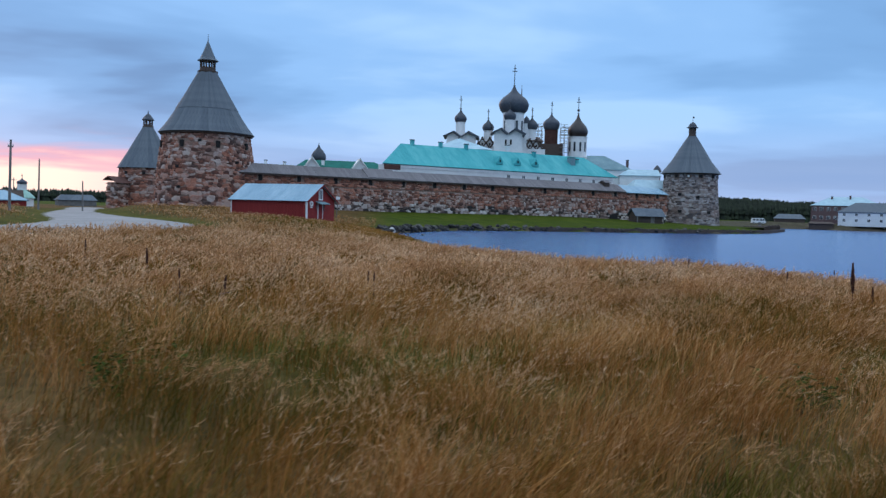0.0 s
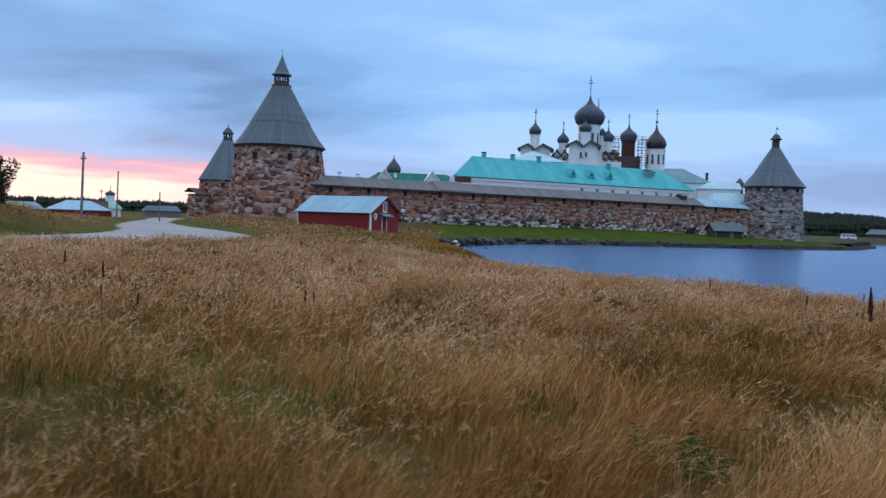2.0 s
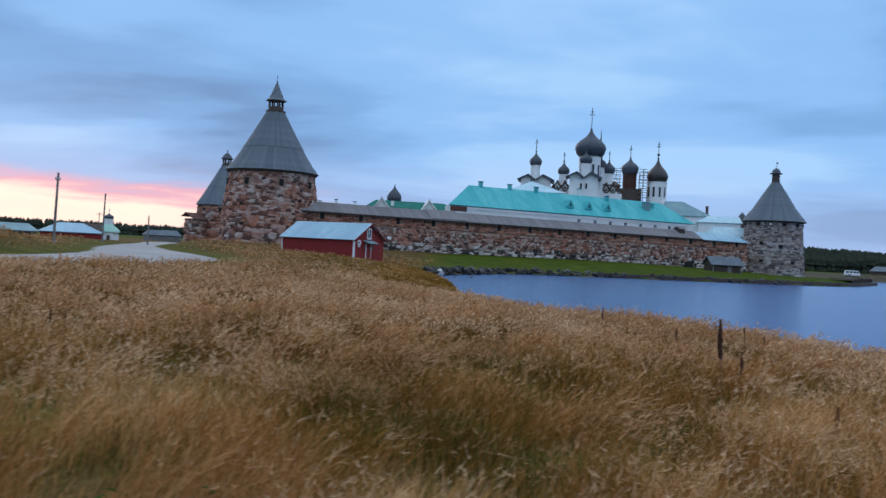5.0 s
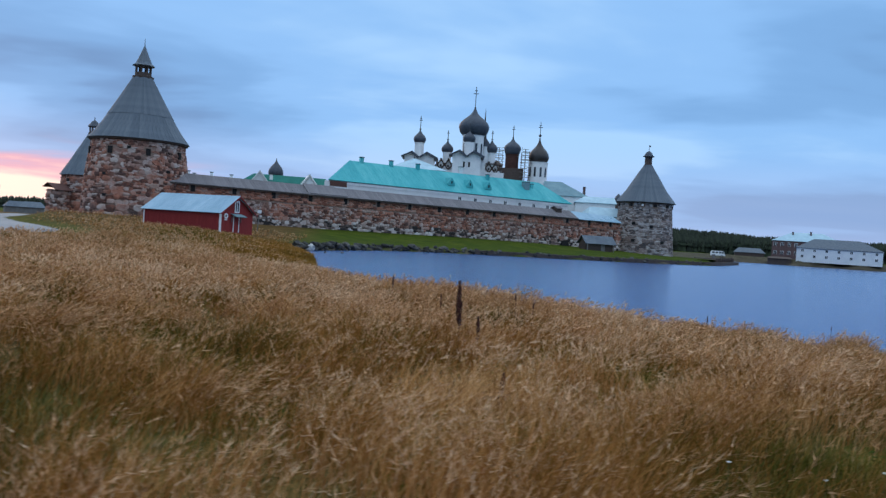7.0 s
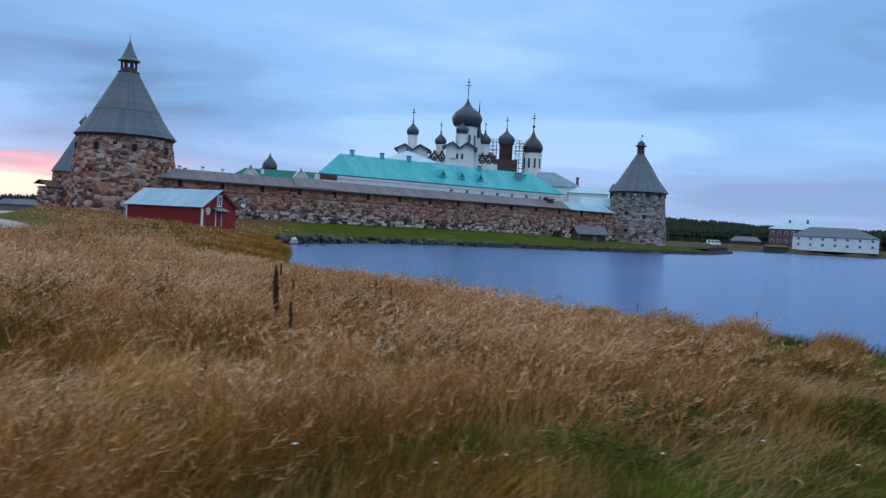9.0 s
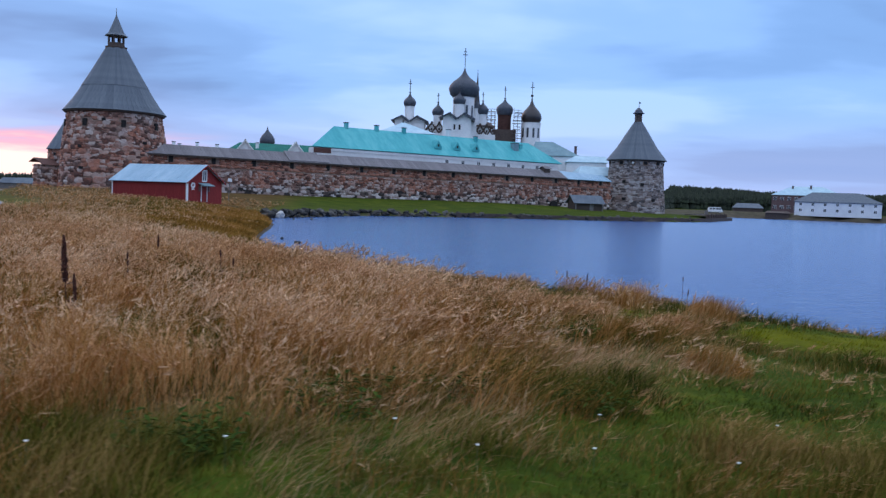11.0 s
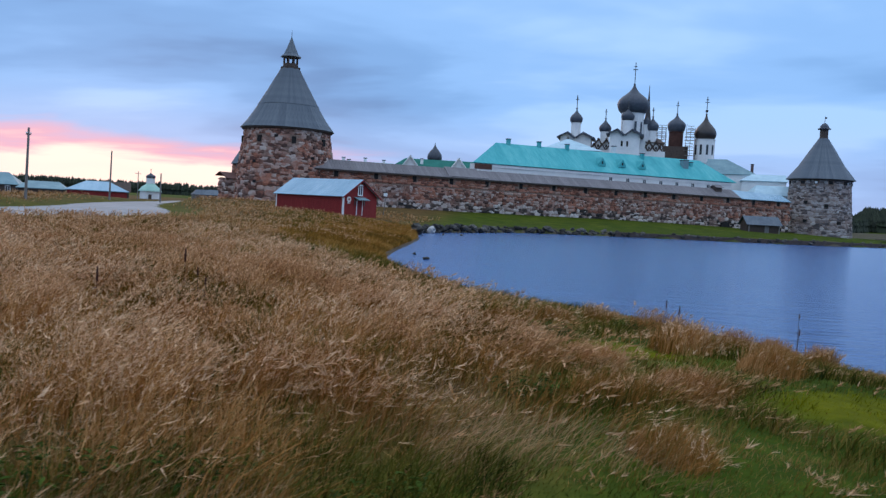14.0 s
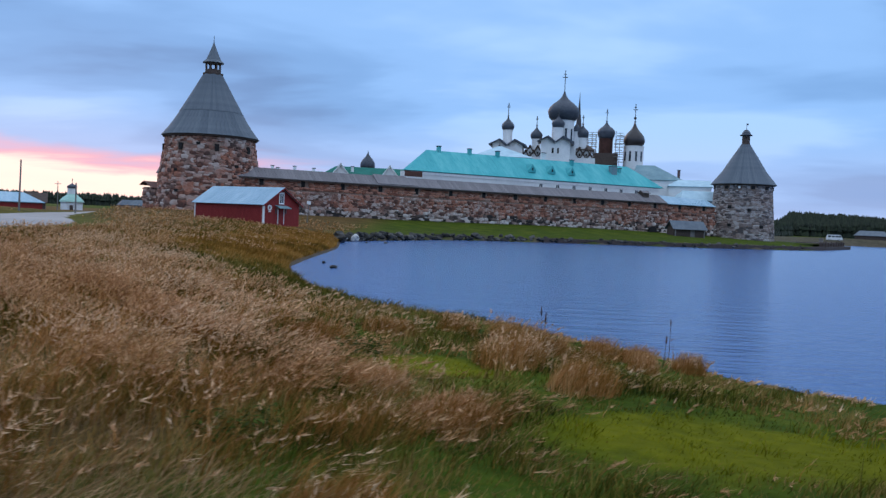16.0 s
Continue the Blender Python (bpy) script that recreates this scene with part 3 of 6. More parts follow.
def lay_stones(rows, span, at, seed, width, depth):
    """Courses of stones: rows are (z0, z1); span the run's length at that height; at(s, z) gives a matrix; returns (s, z, matrix, form)."""
    r = random.Random(seed)
    out = []
    for z0, z1 in rows:
        h = z1 - z0
        s, end = -r.uniform(0, 0.6), span((z0 + z1) / 2)
        while s < end:
            w = h * r.uniform(*width)
            split = r.random() < 0.38
            # a cell holds one boulder, or a few small stones packed above one another
            for n in range(2 if split else 1):
                hh = h * (0.5 if split else 1.0)
                zc = z0 + hh * (n + 0.5) + r.uniform(-0.14, 0.14) * h
                parts_ = r.choice((1, 2)) if split else 1
                for k in range(parts_):
                    ww = w / parts_
                    sc = s + ww * (k + 0.5)
                    m = at(sc, zc) @ pose(0, 0, 0, 0, r.uniform(-10, 10), 0) @ Matrix.Diagonal((ww * r.uniform(1.0, 1.14), depth * r.uniform(0.5, 1.5), hh * r.uniform(0.95, 1.35), 1))
                    out.append((sc, zc, m, r.randrange(10)))
            s += w
    return out


def courses(z0, z1, lo, hi, seed):
    r = random.Random(seed)
    rows, z = [], z0
    while z < z1 - 0.3:
        t = (z - z0) / (z1 - z0)
        h = (hi * (1 - t) + lo * t) * r.uniform(0.85, 1.2)
        rows.append((z, min(z + h, z1)))
        z += h
    return rows


# ---- towers ----
def radius_at(profile, z):
    return float(np.interp(z, [p[1] for p in profile], [p[0] for p in profile]))


def opening(bm, a, z, r, w, h, deep=0.5):
    """A solid box set into a round wall at angle a; dark ones paint a recess's shade."""
    m = pose(0, 0, 0, 0, 0, math.degrees(a)) @ Matrix.Translation((r, 0, z))
    s = bmesh.ops.create_cube(bm, size=1.0, matrix=m @ Matrix.Diagonal((deep, w, h, 1)))
    return s


def stone_skin(tower, profile, seed, mat_each, mat_joined, facing, each, lo, hi, width, depth, holes=()):
    top = profile[-1][1]
    body = part("stone_wall", lathe([(0.0, profile[0][1])] + profile + [(0.0, top)], 56), "mortar", tower, "rough granite boulder masonry", smooth=False)

    def at(s, z):
        r = radius_at(profile, z)
        a = s / r
        return pose(0, 0, 0, 0, 0, math.degrees(a)) @ Matrix.Translation((r, 0, z)) @ pose(0, 0, 0, 0, 0, 90)

    places = lay_stones(courses(profile[0][1], top, lo, hi, seed), lambda z: 2 * math.pi * radius_at(profile, z), at, seed, width, depth)
    keep = []
    for s, z, m, k in places:
        a = s / radius_at(profile, z)
        if any(abs((a - ha + math.pi) % (2 * math.pi) - math.pi) * 8 < 0.8 and abs(z - hz) < 0.85 for ha, hz in holes):
            continue
        keep.append((abs((a - facing + math.pi) % (2 * math.pi) - math.pi), m, k))
    keep.sort(key=lambda p: p[0])
    for _, m, k in keep[:each]:
        ob = new("stone", stone_mesh(k, mat_each))
        ob.parent = body
        ob.matrix_basis = m
    stones_joined("rubble", [(m, k) for _, m, k in keep[each:]], mat_joined, body, "")
    return body


def tower_roof(tower, profile, tiers, n, label):
    """A plank cone in tiers, each of n boards that are parts of their own."""
    shell = part("roof", lathe([(p[0] - 0.12, p[1] - 0.02) for p in profile] + [(0.0, profile[-1][1] - 0.02)], n), "plank_roof", tower, label)
    for z0, z1, lift in tiers:
        seg = [(z, radius_at([(r, zz) for r, zz in profile], z) + lift) for z in np.linspace(z0, z1, 4)]
        bm = bmesh.new()
        half = math.pi / n * 0.975
        rings = [[bm.verts.new((r * math.cos(a) + d, r * math.sin(a), z)) for a in (-half, half) for d in (0.0,)] for z, r in seg for d0 in (0,)]
        under = [[bm.verts.new(((r - 0.07) * math.cos(a), (r - 0.07) * math.sin(a), z)) for a in (-half, half)] for z, r in seg]
        for k in range(len(rings) - 1):
            bm.faces.new((rings[k][0], rings[k][1], rings[k + 1][1], rings[k + 1][0]))
            for j, sgn in ((0, 1), (1, -1)):
                q = (under[k][j], rings[k][j], rings[k + 1][j], under[k + 1][j])
                bm.faces.new(q if sgn > 0 else q[::-1])
        bm.faces.new((under[0][0], under[0][1], rings[0][1], rings[0][0]))
        first = part("plank", bm, "plank_roof", shell)
        for k in range(1, n):
            ob = new("plank", first.data)
            ob.parent = shell
            ob.matrix_basis = pose(0, 0, 0, 0, 0, 360 * k / n)
    return shell


def big_tower():
    t = thing("round_tower", -39.45, 161.2, 1.9, 0, "massive round boulder tower with tall grey plank tent roof", "tower")
    prof = [(9.55, 0.0), (9.45, 3.0), (9.2, 7.0), (8.8, 10.5), (8.35, 13.2), (8.2, 14.75)]
    face = math.atan2(3 - 161.2, 5 + 39.45)
    holes = [(face + math.radians(a), 12.7) for a in (-80, -35, 10, 55, 100, 150, 200, 240)]
    body = stone_skin(t, prof, 11, "stone_each", "stone_joined", face, 300, 0.5, 0.95, (0.8, 2.1), 0.13, holes)
    # no hollows: the embrasures' shade is the blocks' near-black colour
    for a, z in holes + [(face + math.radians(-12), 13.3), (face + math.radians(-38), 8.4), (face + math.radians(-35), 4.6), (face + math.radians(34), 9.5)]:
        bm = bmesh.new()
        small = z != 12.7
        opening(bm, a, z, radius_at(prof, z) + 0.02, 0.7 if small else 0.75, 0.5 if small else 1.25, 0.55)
        part("embrasure", bm, "dark", body, "narrow opening, its shade a near-black block")
    part("eave_beam", lathe([(8.25, 14.6), (8.75, 14.75), (8.75, 15.0), (8.3, 15.1)], 40), "dark_wood", t)
    rp = [(9.05, 15.05), (8.45, 15.85), (7.35, 17.2), (4.85, 21.4), (1.75, 27.0)]
    tower_roof(t, rp, [(15.05, 20.0, 0.0), (19.7, 27.0, 0.07)], 64, "weathered grey plank tent roof in two tiers")
    lan = part("lantern", lathe([(1.95, 26.85), (2.0, 27.25), (1.75, 27.3), (1.55, 27.35), (1.5, 27.95), (1.35, 28.0)], 8), "dark_wood", t, "dark timber lookout lantern")
    post = lathe([(0.17, 27.9), (0.17, 29.4)], 6, 1.35, 0)
    first = part("post", post, "dark_wood", lan)
    for k in range(1, 8):
        ob = new("post", first.data)
        ob.parent = lan
        ob.matrix_basis = pose(0, 0, 0, 0, 0, 45 * k)
    part("lantern_roof", lathe([(1.7, 29.15), (2.1, 29.25), (1.5, 29.75), (0.85, 31.2), (0.12, 33.0), (0.0, 33.0)], 8), "plank_roof", t)
    part("finial", lathe([(0.12, 32.8), (0.06, 33.4), (0.04, 34.4), (0.0, 34.4)], 6), "metal", t)


def quay_tower():
    t = thing("round_tower", 82.1, 225.4, 0.5, 0, "squat round boulder tower with a concave grey roof and neck", "tower")
    prof = [(8.35, 0.0), (8.1, 3.0), (7.7, 8.0), (7.3, 13.0), (7.25, 15.1)]
    face = math.atan2(3 - 225.4, 5 - 82.1)
    holes = [(face + math.radians(a), 14.4) for a in (-75, -32, -6, 20, 52, 85)]
    low = [(face + math.radians(-22), 9.3), (face + math.radians(-20), 4.6), (face + math.radians(14), 8.6), (face + math.radians(38), 4.4)]
    body = stone_skin(t, prof, 12, "grey_each", "grey_joined", face, 300, 0.42, 0.66, (1.0, 3.0), 0.1, holes)
    # solid blocks again, with the shade of the openings as their colour
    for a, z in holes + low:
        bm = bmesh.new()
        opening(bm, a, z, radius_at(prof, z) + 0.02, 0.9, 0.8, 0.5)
        part("embrasure", bm, "dark", body, "square opening, its shade a near-black block")
    bm = bmesh.new()
    opening(bm, face + math.radians(-6), 14.4, 7.55, 0.6, 0.6, 0.1)
    part("shutter", bm, "white_paint", body, "pale board over an opening")
    part("eave_beam", lathe([(7.2, 14.95), (7.7, 15.05), (7.7, 15.25), (7.2, 15.4)], 40), "dark_wood", t)
    rp = [(8.3, 15.3), (7.2, 16.3), (5.8, 18.4), (3.7, 21.9), (2.1, 24.6), (1.15, 26.0)]
    tower_roof(t, rp, [(15.3, 26.0, 0.0)], 60, "grey plank roof with flared skirt")
    part("neck", lathe([(1.12, 25.6), (1.0, 26.5), (1.0, 28.3), (1.1, 28.4)], 16), "dark_wood", t)
    part("cap", lathe([(1.55, 28.3), (1.6, 28.5), (1.15, 28.7), (1.0, 29.2), (0.6, 29.7), (0.12, 30.0), (0.0, 30.0)], 18), "dome", t)
    part("finial", boxes((-0.05, 0.05, -0.05, 0.05, 29.9, 31.7), (-0.05, 0.45, -0.03, 0.03, 31.1, 31.5)), "metal", t, "iron vane on a rod")


def far_tower():
    t = thing("round_tower", -74.0, 244.5, 1.2, 0, "distant round boulder tower with grey plank roof", "tower")
    prof = [(8.3, 0.0), (8.0, 5.0), (7.6, 12.0)]
    face = math.atan2(3 - 244.5, 5 + 74)
    body = stone_skin(t, prof, 13, "stone_each", "stone_joined", face, 60, 0.8, 1.1, (1.3, 2.4), 0.22)
    for a in (-50, -10, 30):
        bm = bmesh.new()
        opening(bm, face + math.radians(a), 10.6, 7.75, 0.9, 0.9)
        part("embrasure", bm, "dark", body)
    rp = [(8.4, 12.1), (7.4, 13.6), (1.5, 24.2)]
    tower_roof(t, rp, [(12.1, 24.2, 0.0)], 32, "grey plank tent roof")
    lan = part("lantern", lathe([(1.6, 24.1), (1.55, 24.6), (1.3, 24.7), (1.3, 25.0)], 8), "dark_wood", t)
    first = part("post", lathe([(0.2, 24.9), (0.2, 26.3)], 6, 1.2, 0), "dark_wood", lan)
    for k in range(1, 8):
        ob = new("post", first.data)
        ob.parent = lan
        ob.matrix_basis = pose(0, 0, 0, 0, 0, 45 * k)
    part("cap", lathe([(1.7, 26.2), (1.75, 26.4), (1.4, 26.9), (0.8, 27.7), (0.15, 28.2), (0.12, 29.0), (0.0, 29.0)], 14), "dome", t)
    w = thing("curtain_wall", -78.5, 236.0, 1.2, 72, "low boulder wall with a rusty lean-to roof beside the far tower", "wall")
    part("masonry", boxes((-5, 22, -1.2, 1.2, 0, 7.6)), "mortar", w)
    rows = courses(0.2, 7.4, 0.7, 1.0, 4)
    a = lay_stones(rows, lambda z_: 27.0, lambda s, z_: Matrix.Translation((s - 5, -1.2, z_)), 4, (1.1, 2.5), 0.18)
    b = lay_stones(rows, lambda z_: 2.4, lambda s, z_: pose(-5, 1.2 - s, z_, 0, 0, -90), 5, (1.1, 1.8), 0.18)
    stones_joined("rubble", [(m, k) for _, _, m, k in a + b], "stone_joined", w, "")
    bm = bmesh.new()
    slab(bm, [(-5.5, -2.0, 7.5), (22, -2.0, 7.5), (22, 0.9, 9.3), (-5.5, 0.9, 9.3)], 0.15)
    slab(bm, [(22, 2.4, 8.2), (-5.5, 2.4, 8.2), (-5.5, 0.9, 9.3), (22, 0.9, 9.3)], 0.15)
    part("roof", bm, "brown_roof", w)


big_tower()
quay_tower()
far_tower()

# ---- fortress wall ----
HOUSE_TURN = 28.4
WALL_TURN = 30.3


def fortress_wall():
    w = thing("fortress_wall", -35.5, 154.2, 0, WALL_TURN, "long fortress wall of mixed boulders under a grey board roof", "wall")
    length, top = 125.0, 9.75
    body = part("masonry", boxes((0, length, 0.05, 3.4, 1.2, top - 0.15)), "mortar", w)

    def at(s, z):
        return Matrix.Translation((s, 0.05, z))

    rows = courses(2.0, 7.7, 0.42, 0.66, 5)
    places = lay_stones(rows, lambda z: length, at, 5, (0.9, 2.1), 0.1)
    near = [p for p in places if p[0] > 16]
    near.sort(key=lambda p: p[0])
    for s, z, m, k in near[:300]:
        ob = new("stone", stone_mesh(k, "wall_each" if z < 4.3 + 0.5 * math.sin(s * 0.9) else "upper_each"))
        ob.parent = body
        ob.matrix_basis = m
    rest = near[300:] + [p for p in places if p[0] <= 16]
    stones_joined("rubble", [(m, k) for s, z, m, k in rest if z < 4.3 + 0.5 * math.sin(s * 0.9)], "wall_joined", body, "pale boulders")
    stones_joined("upper_rubble", [(m, k) for s, z, m, k in rest if z >= 4.3 + 0.5 * math.sin(s * 0.9)], "upper_joined", body, "reddish boulders")
    upper = lay_stones(courses(7.7, 9.5, 0.42, 0.5, 6), lambda z: length, at, 6, (1.3, 2.8), 0.11)
    holes = [8 + 8.1 * k for k in range(15)]
    upper = [p for p in upper if all(abs(p[0] - h) > 0.75 or p[1] < 8.2 for h in holes)]
    stones_joined("parapet_rubble", [(m, k) for _, _, m, k in upper], "brick_joined", body, "reddish brick and rubble parapet")
    # loopholes are solid blocks, the shade within painted near-black
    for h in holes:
        part("loophole", boxes((h - 0.38, h + 0.38, -0.06, 0.5, 8.3, 9.6)), "dark", body, "loophole, its shade a near-black block")
    # roof boards
    end = 108.6
    shell = part("roof", slab(slab(bmesh.new(), [(-1, -0.65, 9.7), (end, -0.65, 9.7), (end, 2.6, 11.6), (-1, 2.6, 11.6)], 0.12), [(end, 5.0, 10.0), (-1, 5.0, 10.0), (-1, 2.6, 11.6), (end, 2.6, 11.6)], 0.12), "wall_roof", w)
    bm = slab(bmesh.new(), [(0.0, -0.72, 9.72), (0.62, -0.72, 9.72), (0.62, 2.62, 11.68), (0.0, 2.62, 11.68)], 0.08)
    first = part("board", bm, "wall_roof", shell, m=pose(0, 0, 0))
    for k in range(1, 169):
        ob = new("board", first.data)
        ob.parent = shell
        ob.matrix_basis = pose(0.64 * k, 0, 0.004 * ((k * 7) % 5))
    part("fascia", boxes((-1, end, -0.62, -0.5, 9.42, 9.6)), "dark_wood", w)
    # a raised stretch of roof
    part("raised_roof", slab(bmesh.new(), [(31.5, -0.55, 9.98), (40.5, -0.55, 9.98), (38.7, 2.4, 11.95), (31.5, 2.4, 11.95)], 0.2), "wall_roof", w, "raised board roof over a stair")
    # the stretch next to the quay tower carries a pale sheet roof
    sheet = part("sheet_roof", slab(bmesh.new(), [(108.8, -0.75, 9.55), (length, -0.75, 9.55), (length, 2.8, 11.2), (107.2, 2.8, 11.7)], 0.14), "shed_roof", w, "pale blue sheet roof beside the corner tower")
    for k in range(1, 19):
        u = 108.6 + k * 0.86
        part("seam", slab(bmesh.new(), [(u, -0.75, 9.6), (u + 0.06, -0.75, 9.6), (u + 0.06, 2.8, 11.25), (u, 2.8, 11.25)], 0.05), "shed_roof", sheet)
    hatch = part("roof_hatch", boxes((102.4, 104.2, 1.2, 3.0, 10.4, 12.0)), "dark_wood", w, "dark boarded hatch above the wall walk")
    part("hatch_roof", hip(102.1, 104.5, 0.8, 3.4, 11.9, 12.5, 0, 0, 0.1), "wall_roof", hatch)
    # arch at the foot
    # a flat disc whose near-black colour gives the doorway's shade
    part("sally_port", lathe([(1.3, 0), (1.3, 0.5)], 16, turn=0.0), "dark", body, "arched doorway, its shade a near-black disc", m=pose(104.5, -0.06, 2.6, 90, 0, 0))


fortress_wall()


# ---- red shed ----
def red_shed():
    s = thing("boathouse_shed", -15.1, 108.5, 1.9, -32.0, "small dark red wooden shed with pale sheet roof and white trim", "shed")
    L_, W_, E, R_ = 13.1, 6.4, 2.45, 4.55
    body = part("wall", gable_body(-L_, 0, 0, W_, -0.4, E, R_), "red_wall", s)
    bm = bmesh.new()
    for x in np.arange(-L_ + 0.1, -0.1, 0.21):
        box(bm, x, x + 0.04, -0.025, 0.0, 0.0, E)
    part("batten", bm, "red_wall", body)
    k = (R_ - E) / (W_ / 2)
    bm = bmesh.new()
    o = 0.4
    slab(bm, [(-L_ - 0.35, -o, E - o * k + 0.1), (0.45, -o, E - o * k + 0.1), (0.45, W_ / 2, R_ + 0.1), (-L_ - 0.35, W_ / 2, R_ + 0.1)], 0.07)
    slab(bm, [(0.45, W_ + o, E - o * k + 0.1), (-L_ - 0.35, W_ + o, E - o * k + 0.1), (-L_ - 0.35, W_ / 2, R_ + 0.1), (0.45, W_ / 2, R_ + 0.1)], 0.07)
    roof = part("roof", bm, "shed_roof", s, "pale blue-white galvanised sheet roof")
    for n in range(22):
        x = -L_ - 0.1 + n * 0.62
        bm = slab(bmesh.new(), [(x, -o, E - o * k + 0.14), (x + 0.05, -o, E - o * k + 0.14), (x + 0.05, W_ / 2, R_ + 0.14), (x, W_ / 2, R_ + 0.14)], 0.05)
        part("seam", bm, "shed_roof", roof)
    for x, y in ((-L_, 0), (0, 0)):
        part("corner_board", boxes((x - 0.09, x + 0.09, y - 0.05 if y == 0 else y - 0.2, y + 0.2 if y == 0 else y + 0.05, -0.1, E)), "white_paint", s, "white corner board")
    bm = bmesh.new()
    for sgn in (0, 1):
        y0, y1 = (-o, W_ / 2) if sgn == 0 else (W_ + o, W_ / 2)
        slab(bm, [(0.4, y0, E - o * k + 0.05), (0.5, y0, E - o * k + 0.05), (0.5, y1, R_ + 0.05), (0.4, y1, R_ + 0.05)], 0.14)
    part("bargeboard", bm, "red_wall", s)
    door = part("door", boxes((0.02, 0.06, 2.55, 3.55, -0.05, 1.95)), "red_wall", s)
    part("frame", boxes((0.02, 0.1, 2.47, 2.58, -0.1, 2.0), (0.02, 0.1, 3.52, 3.63, -0.1, 2.0)), "white_paint", door, "white door frame")
    part("handle", boxes((0.06, 0.12, 3.35, 3.4, 0.9, 1.1)), "metal", door)
    aw = part("awning", slab(bmesh.new(), [(0.0, 2.0, 2.3), (0.0, 4.1, 2.3), (1.0, 4.1, 1.95), (1.0, 2.0, 1.95)], 0.07), "slate_roof", s, "small grey door canopy")
    for y in (2.15, 3.95):
        part("bracket", boxes((0.02, 0.9, y - 0.04, y + 0.04, 1.86, 1.94), (0.02, 0.1, y - 0.04, y + 0.04, 1.2, 1.94)), "grey_wood", aw)
    win = part("loft_window", boxes((0.02, 0.05, 2.75, 3.45, 2.6, 3.85)), "glass", s)
    part("frame", boxes((0.02, 0.1, 2.66, 2.77, 2.45, 4.0), (0.02, 0.1, 3.43, 3.54, 2.45, 4.0), (0.03, 0.09, 2.77, 3.43, 3.8, 3.98), (0.03, 0.09, 2.77, 3.43, 2.45, 2.62), (0.03, 0.09, 3.06, 3.14, 2.62, 3.8)), "white_paint", win, "white window frame")
    # round emblem beside the door
    em = part("emblem", bmesh_ring(0.36, 0.17, 0.05), "white_paint", s, "white ring emblem", m=pose(0.06, 1.05, 1.95, 90, 0, 90))
    part("foot", boxes((0.03, 0.08, 0.8, 1.3, 1.4, 1.54)), "white_paint", s, "white bar under the emblem")


def bmesh_ring(r, r2, h, n=20):
    bm = bmesh.new()
    a, b, c, d = ([bm.verts.new((q * math.cos(2 * math.pi * k / n), q * math.sin(2 * math.pi * k / n), z)) for k in range(n)] for q, z in ((r, -h), (r, h), (r2, h), (r2, -h)))
    for p, q in ((a, b), (b, c), (c, d), (d, a)):
        for k in range(n):
            j = (k + 1) % n
            bm.faces.new((p[k], p[j], q[j], q[k]))
    return bm


red_shed()


def notice_board():
    s = thing("notice_board", -11.7, 119.3, 2.0, -20, "leaning white notice board on a thin post", "sign")
    part("post", lathe([(0.06, 0), (0.06, 3.2)], 8), "grey_wood", s, m=pose(0, 0, 0, 0, 5, 0))
    part("panel", boxes((-0.3, 0.3, -0.12, -0.06, 2.6, 3.05)), "white_paint", s, m=pose(0, 0, 0, 0, 5, 0))


notice_board()


# ---- churches ----
def onion(x, y, r, zb, zm, zt, n=28):
    """An onion dome: bottom, widest and top heights."""
    h, k = zt - zm, zm - zb
    prof = [(0.74 * r, zb), (0.9 * r, zb + 0.35 * k), (1.0 * r, zm), (0.985 * r, zm + 0.1 * h), (0.9 * r, zm + 0.24 * h), (0.73 * r, zm + 0.38 * h), (0.52 * r, zm + 0.5 * h), (0.33 * r, zm + 0.62 * h), (0.18 * r, zm + 0.76 * h), (0.09 * r, zm + 0.9 * h), (0.05 * r, zt), (0.0, zt)]
    return lathe(prof, n, x, y)


def cross(x, y, z0, z1, w=0.12):
    h = z1 - z0
    a = h * 0.12
    bm = boxes((x - w, x + w, y - w, y + w, z0 - 0.4, z1), (x - a, x + a, y - w * 0.8, y + w * 0.8, z1 - 0.34 * h, z1 - 0.34 * h + 2 * w), (x - a * 0.55, x + a * 0.55, y - w * 0.8, y + w * 0.8, z1 - 0.2 * h, z1 - 0.2 * h + 2 * w))
    lathe([(0.0, z0 - 0.35), (w * 3, z0 - 0.1), (w * 3, z0 + 0.1), (0.0, z0 + 0.35)], 10, x, y, bm=bm)
    return bm


def cupola(parent, x, y, r, zb, zm, zt, zc, dr, z_low, dome="dome", drum="plaster", wins=0):
    d = part("drum", lathe([(dr, z_low), (dr, zb - 0.25), (dr + 0.18, zb - 0.15), (dr + 0.18, zb + 0.05), (0.0, zb + 0.06)], 24, x, y), drum, parent, smooth=False)
    o = part("onion_dome", onion(x, y, r, zb, zm, zt), dome, parent, smooth=True)
    part("cross", cross(x, y, zt, zc), "metal", o)
    for k in range(wins):
        a = -math.pi / 2 + (k - (wins - 1) / 2) * 0.62
        bm = bmesh.new()
        m = pose(x, y, 0, 0, 0, math.degrees(a)) @ Matrix.Translation((dr, 0, zb - 0.45 * (zb - z_low)))
        bmesh.ops.create_cube(bm, size=1.0, matrix=m @ Matrix.Diagonal((0.14, 0.75, 0.5 * (zb - z_low) * 0.85, 1)))
        part("window", bm, "glass", d, "narrow dark window")
    return d


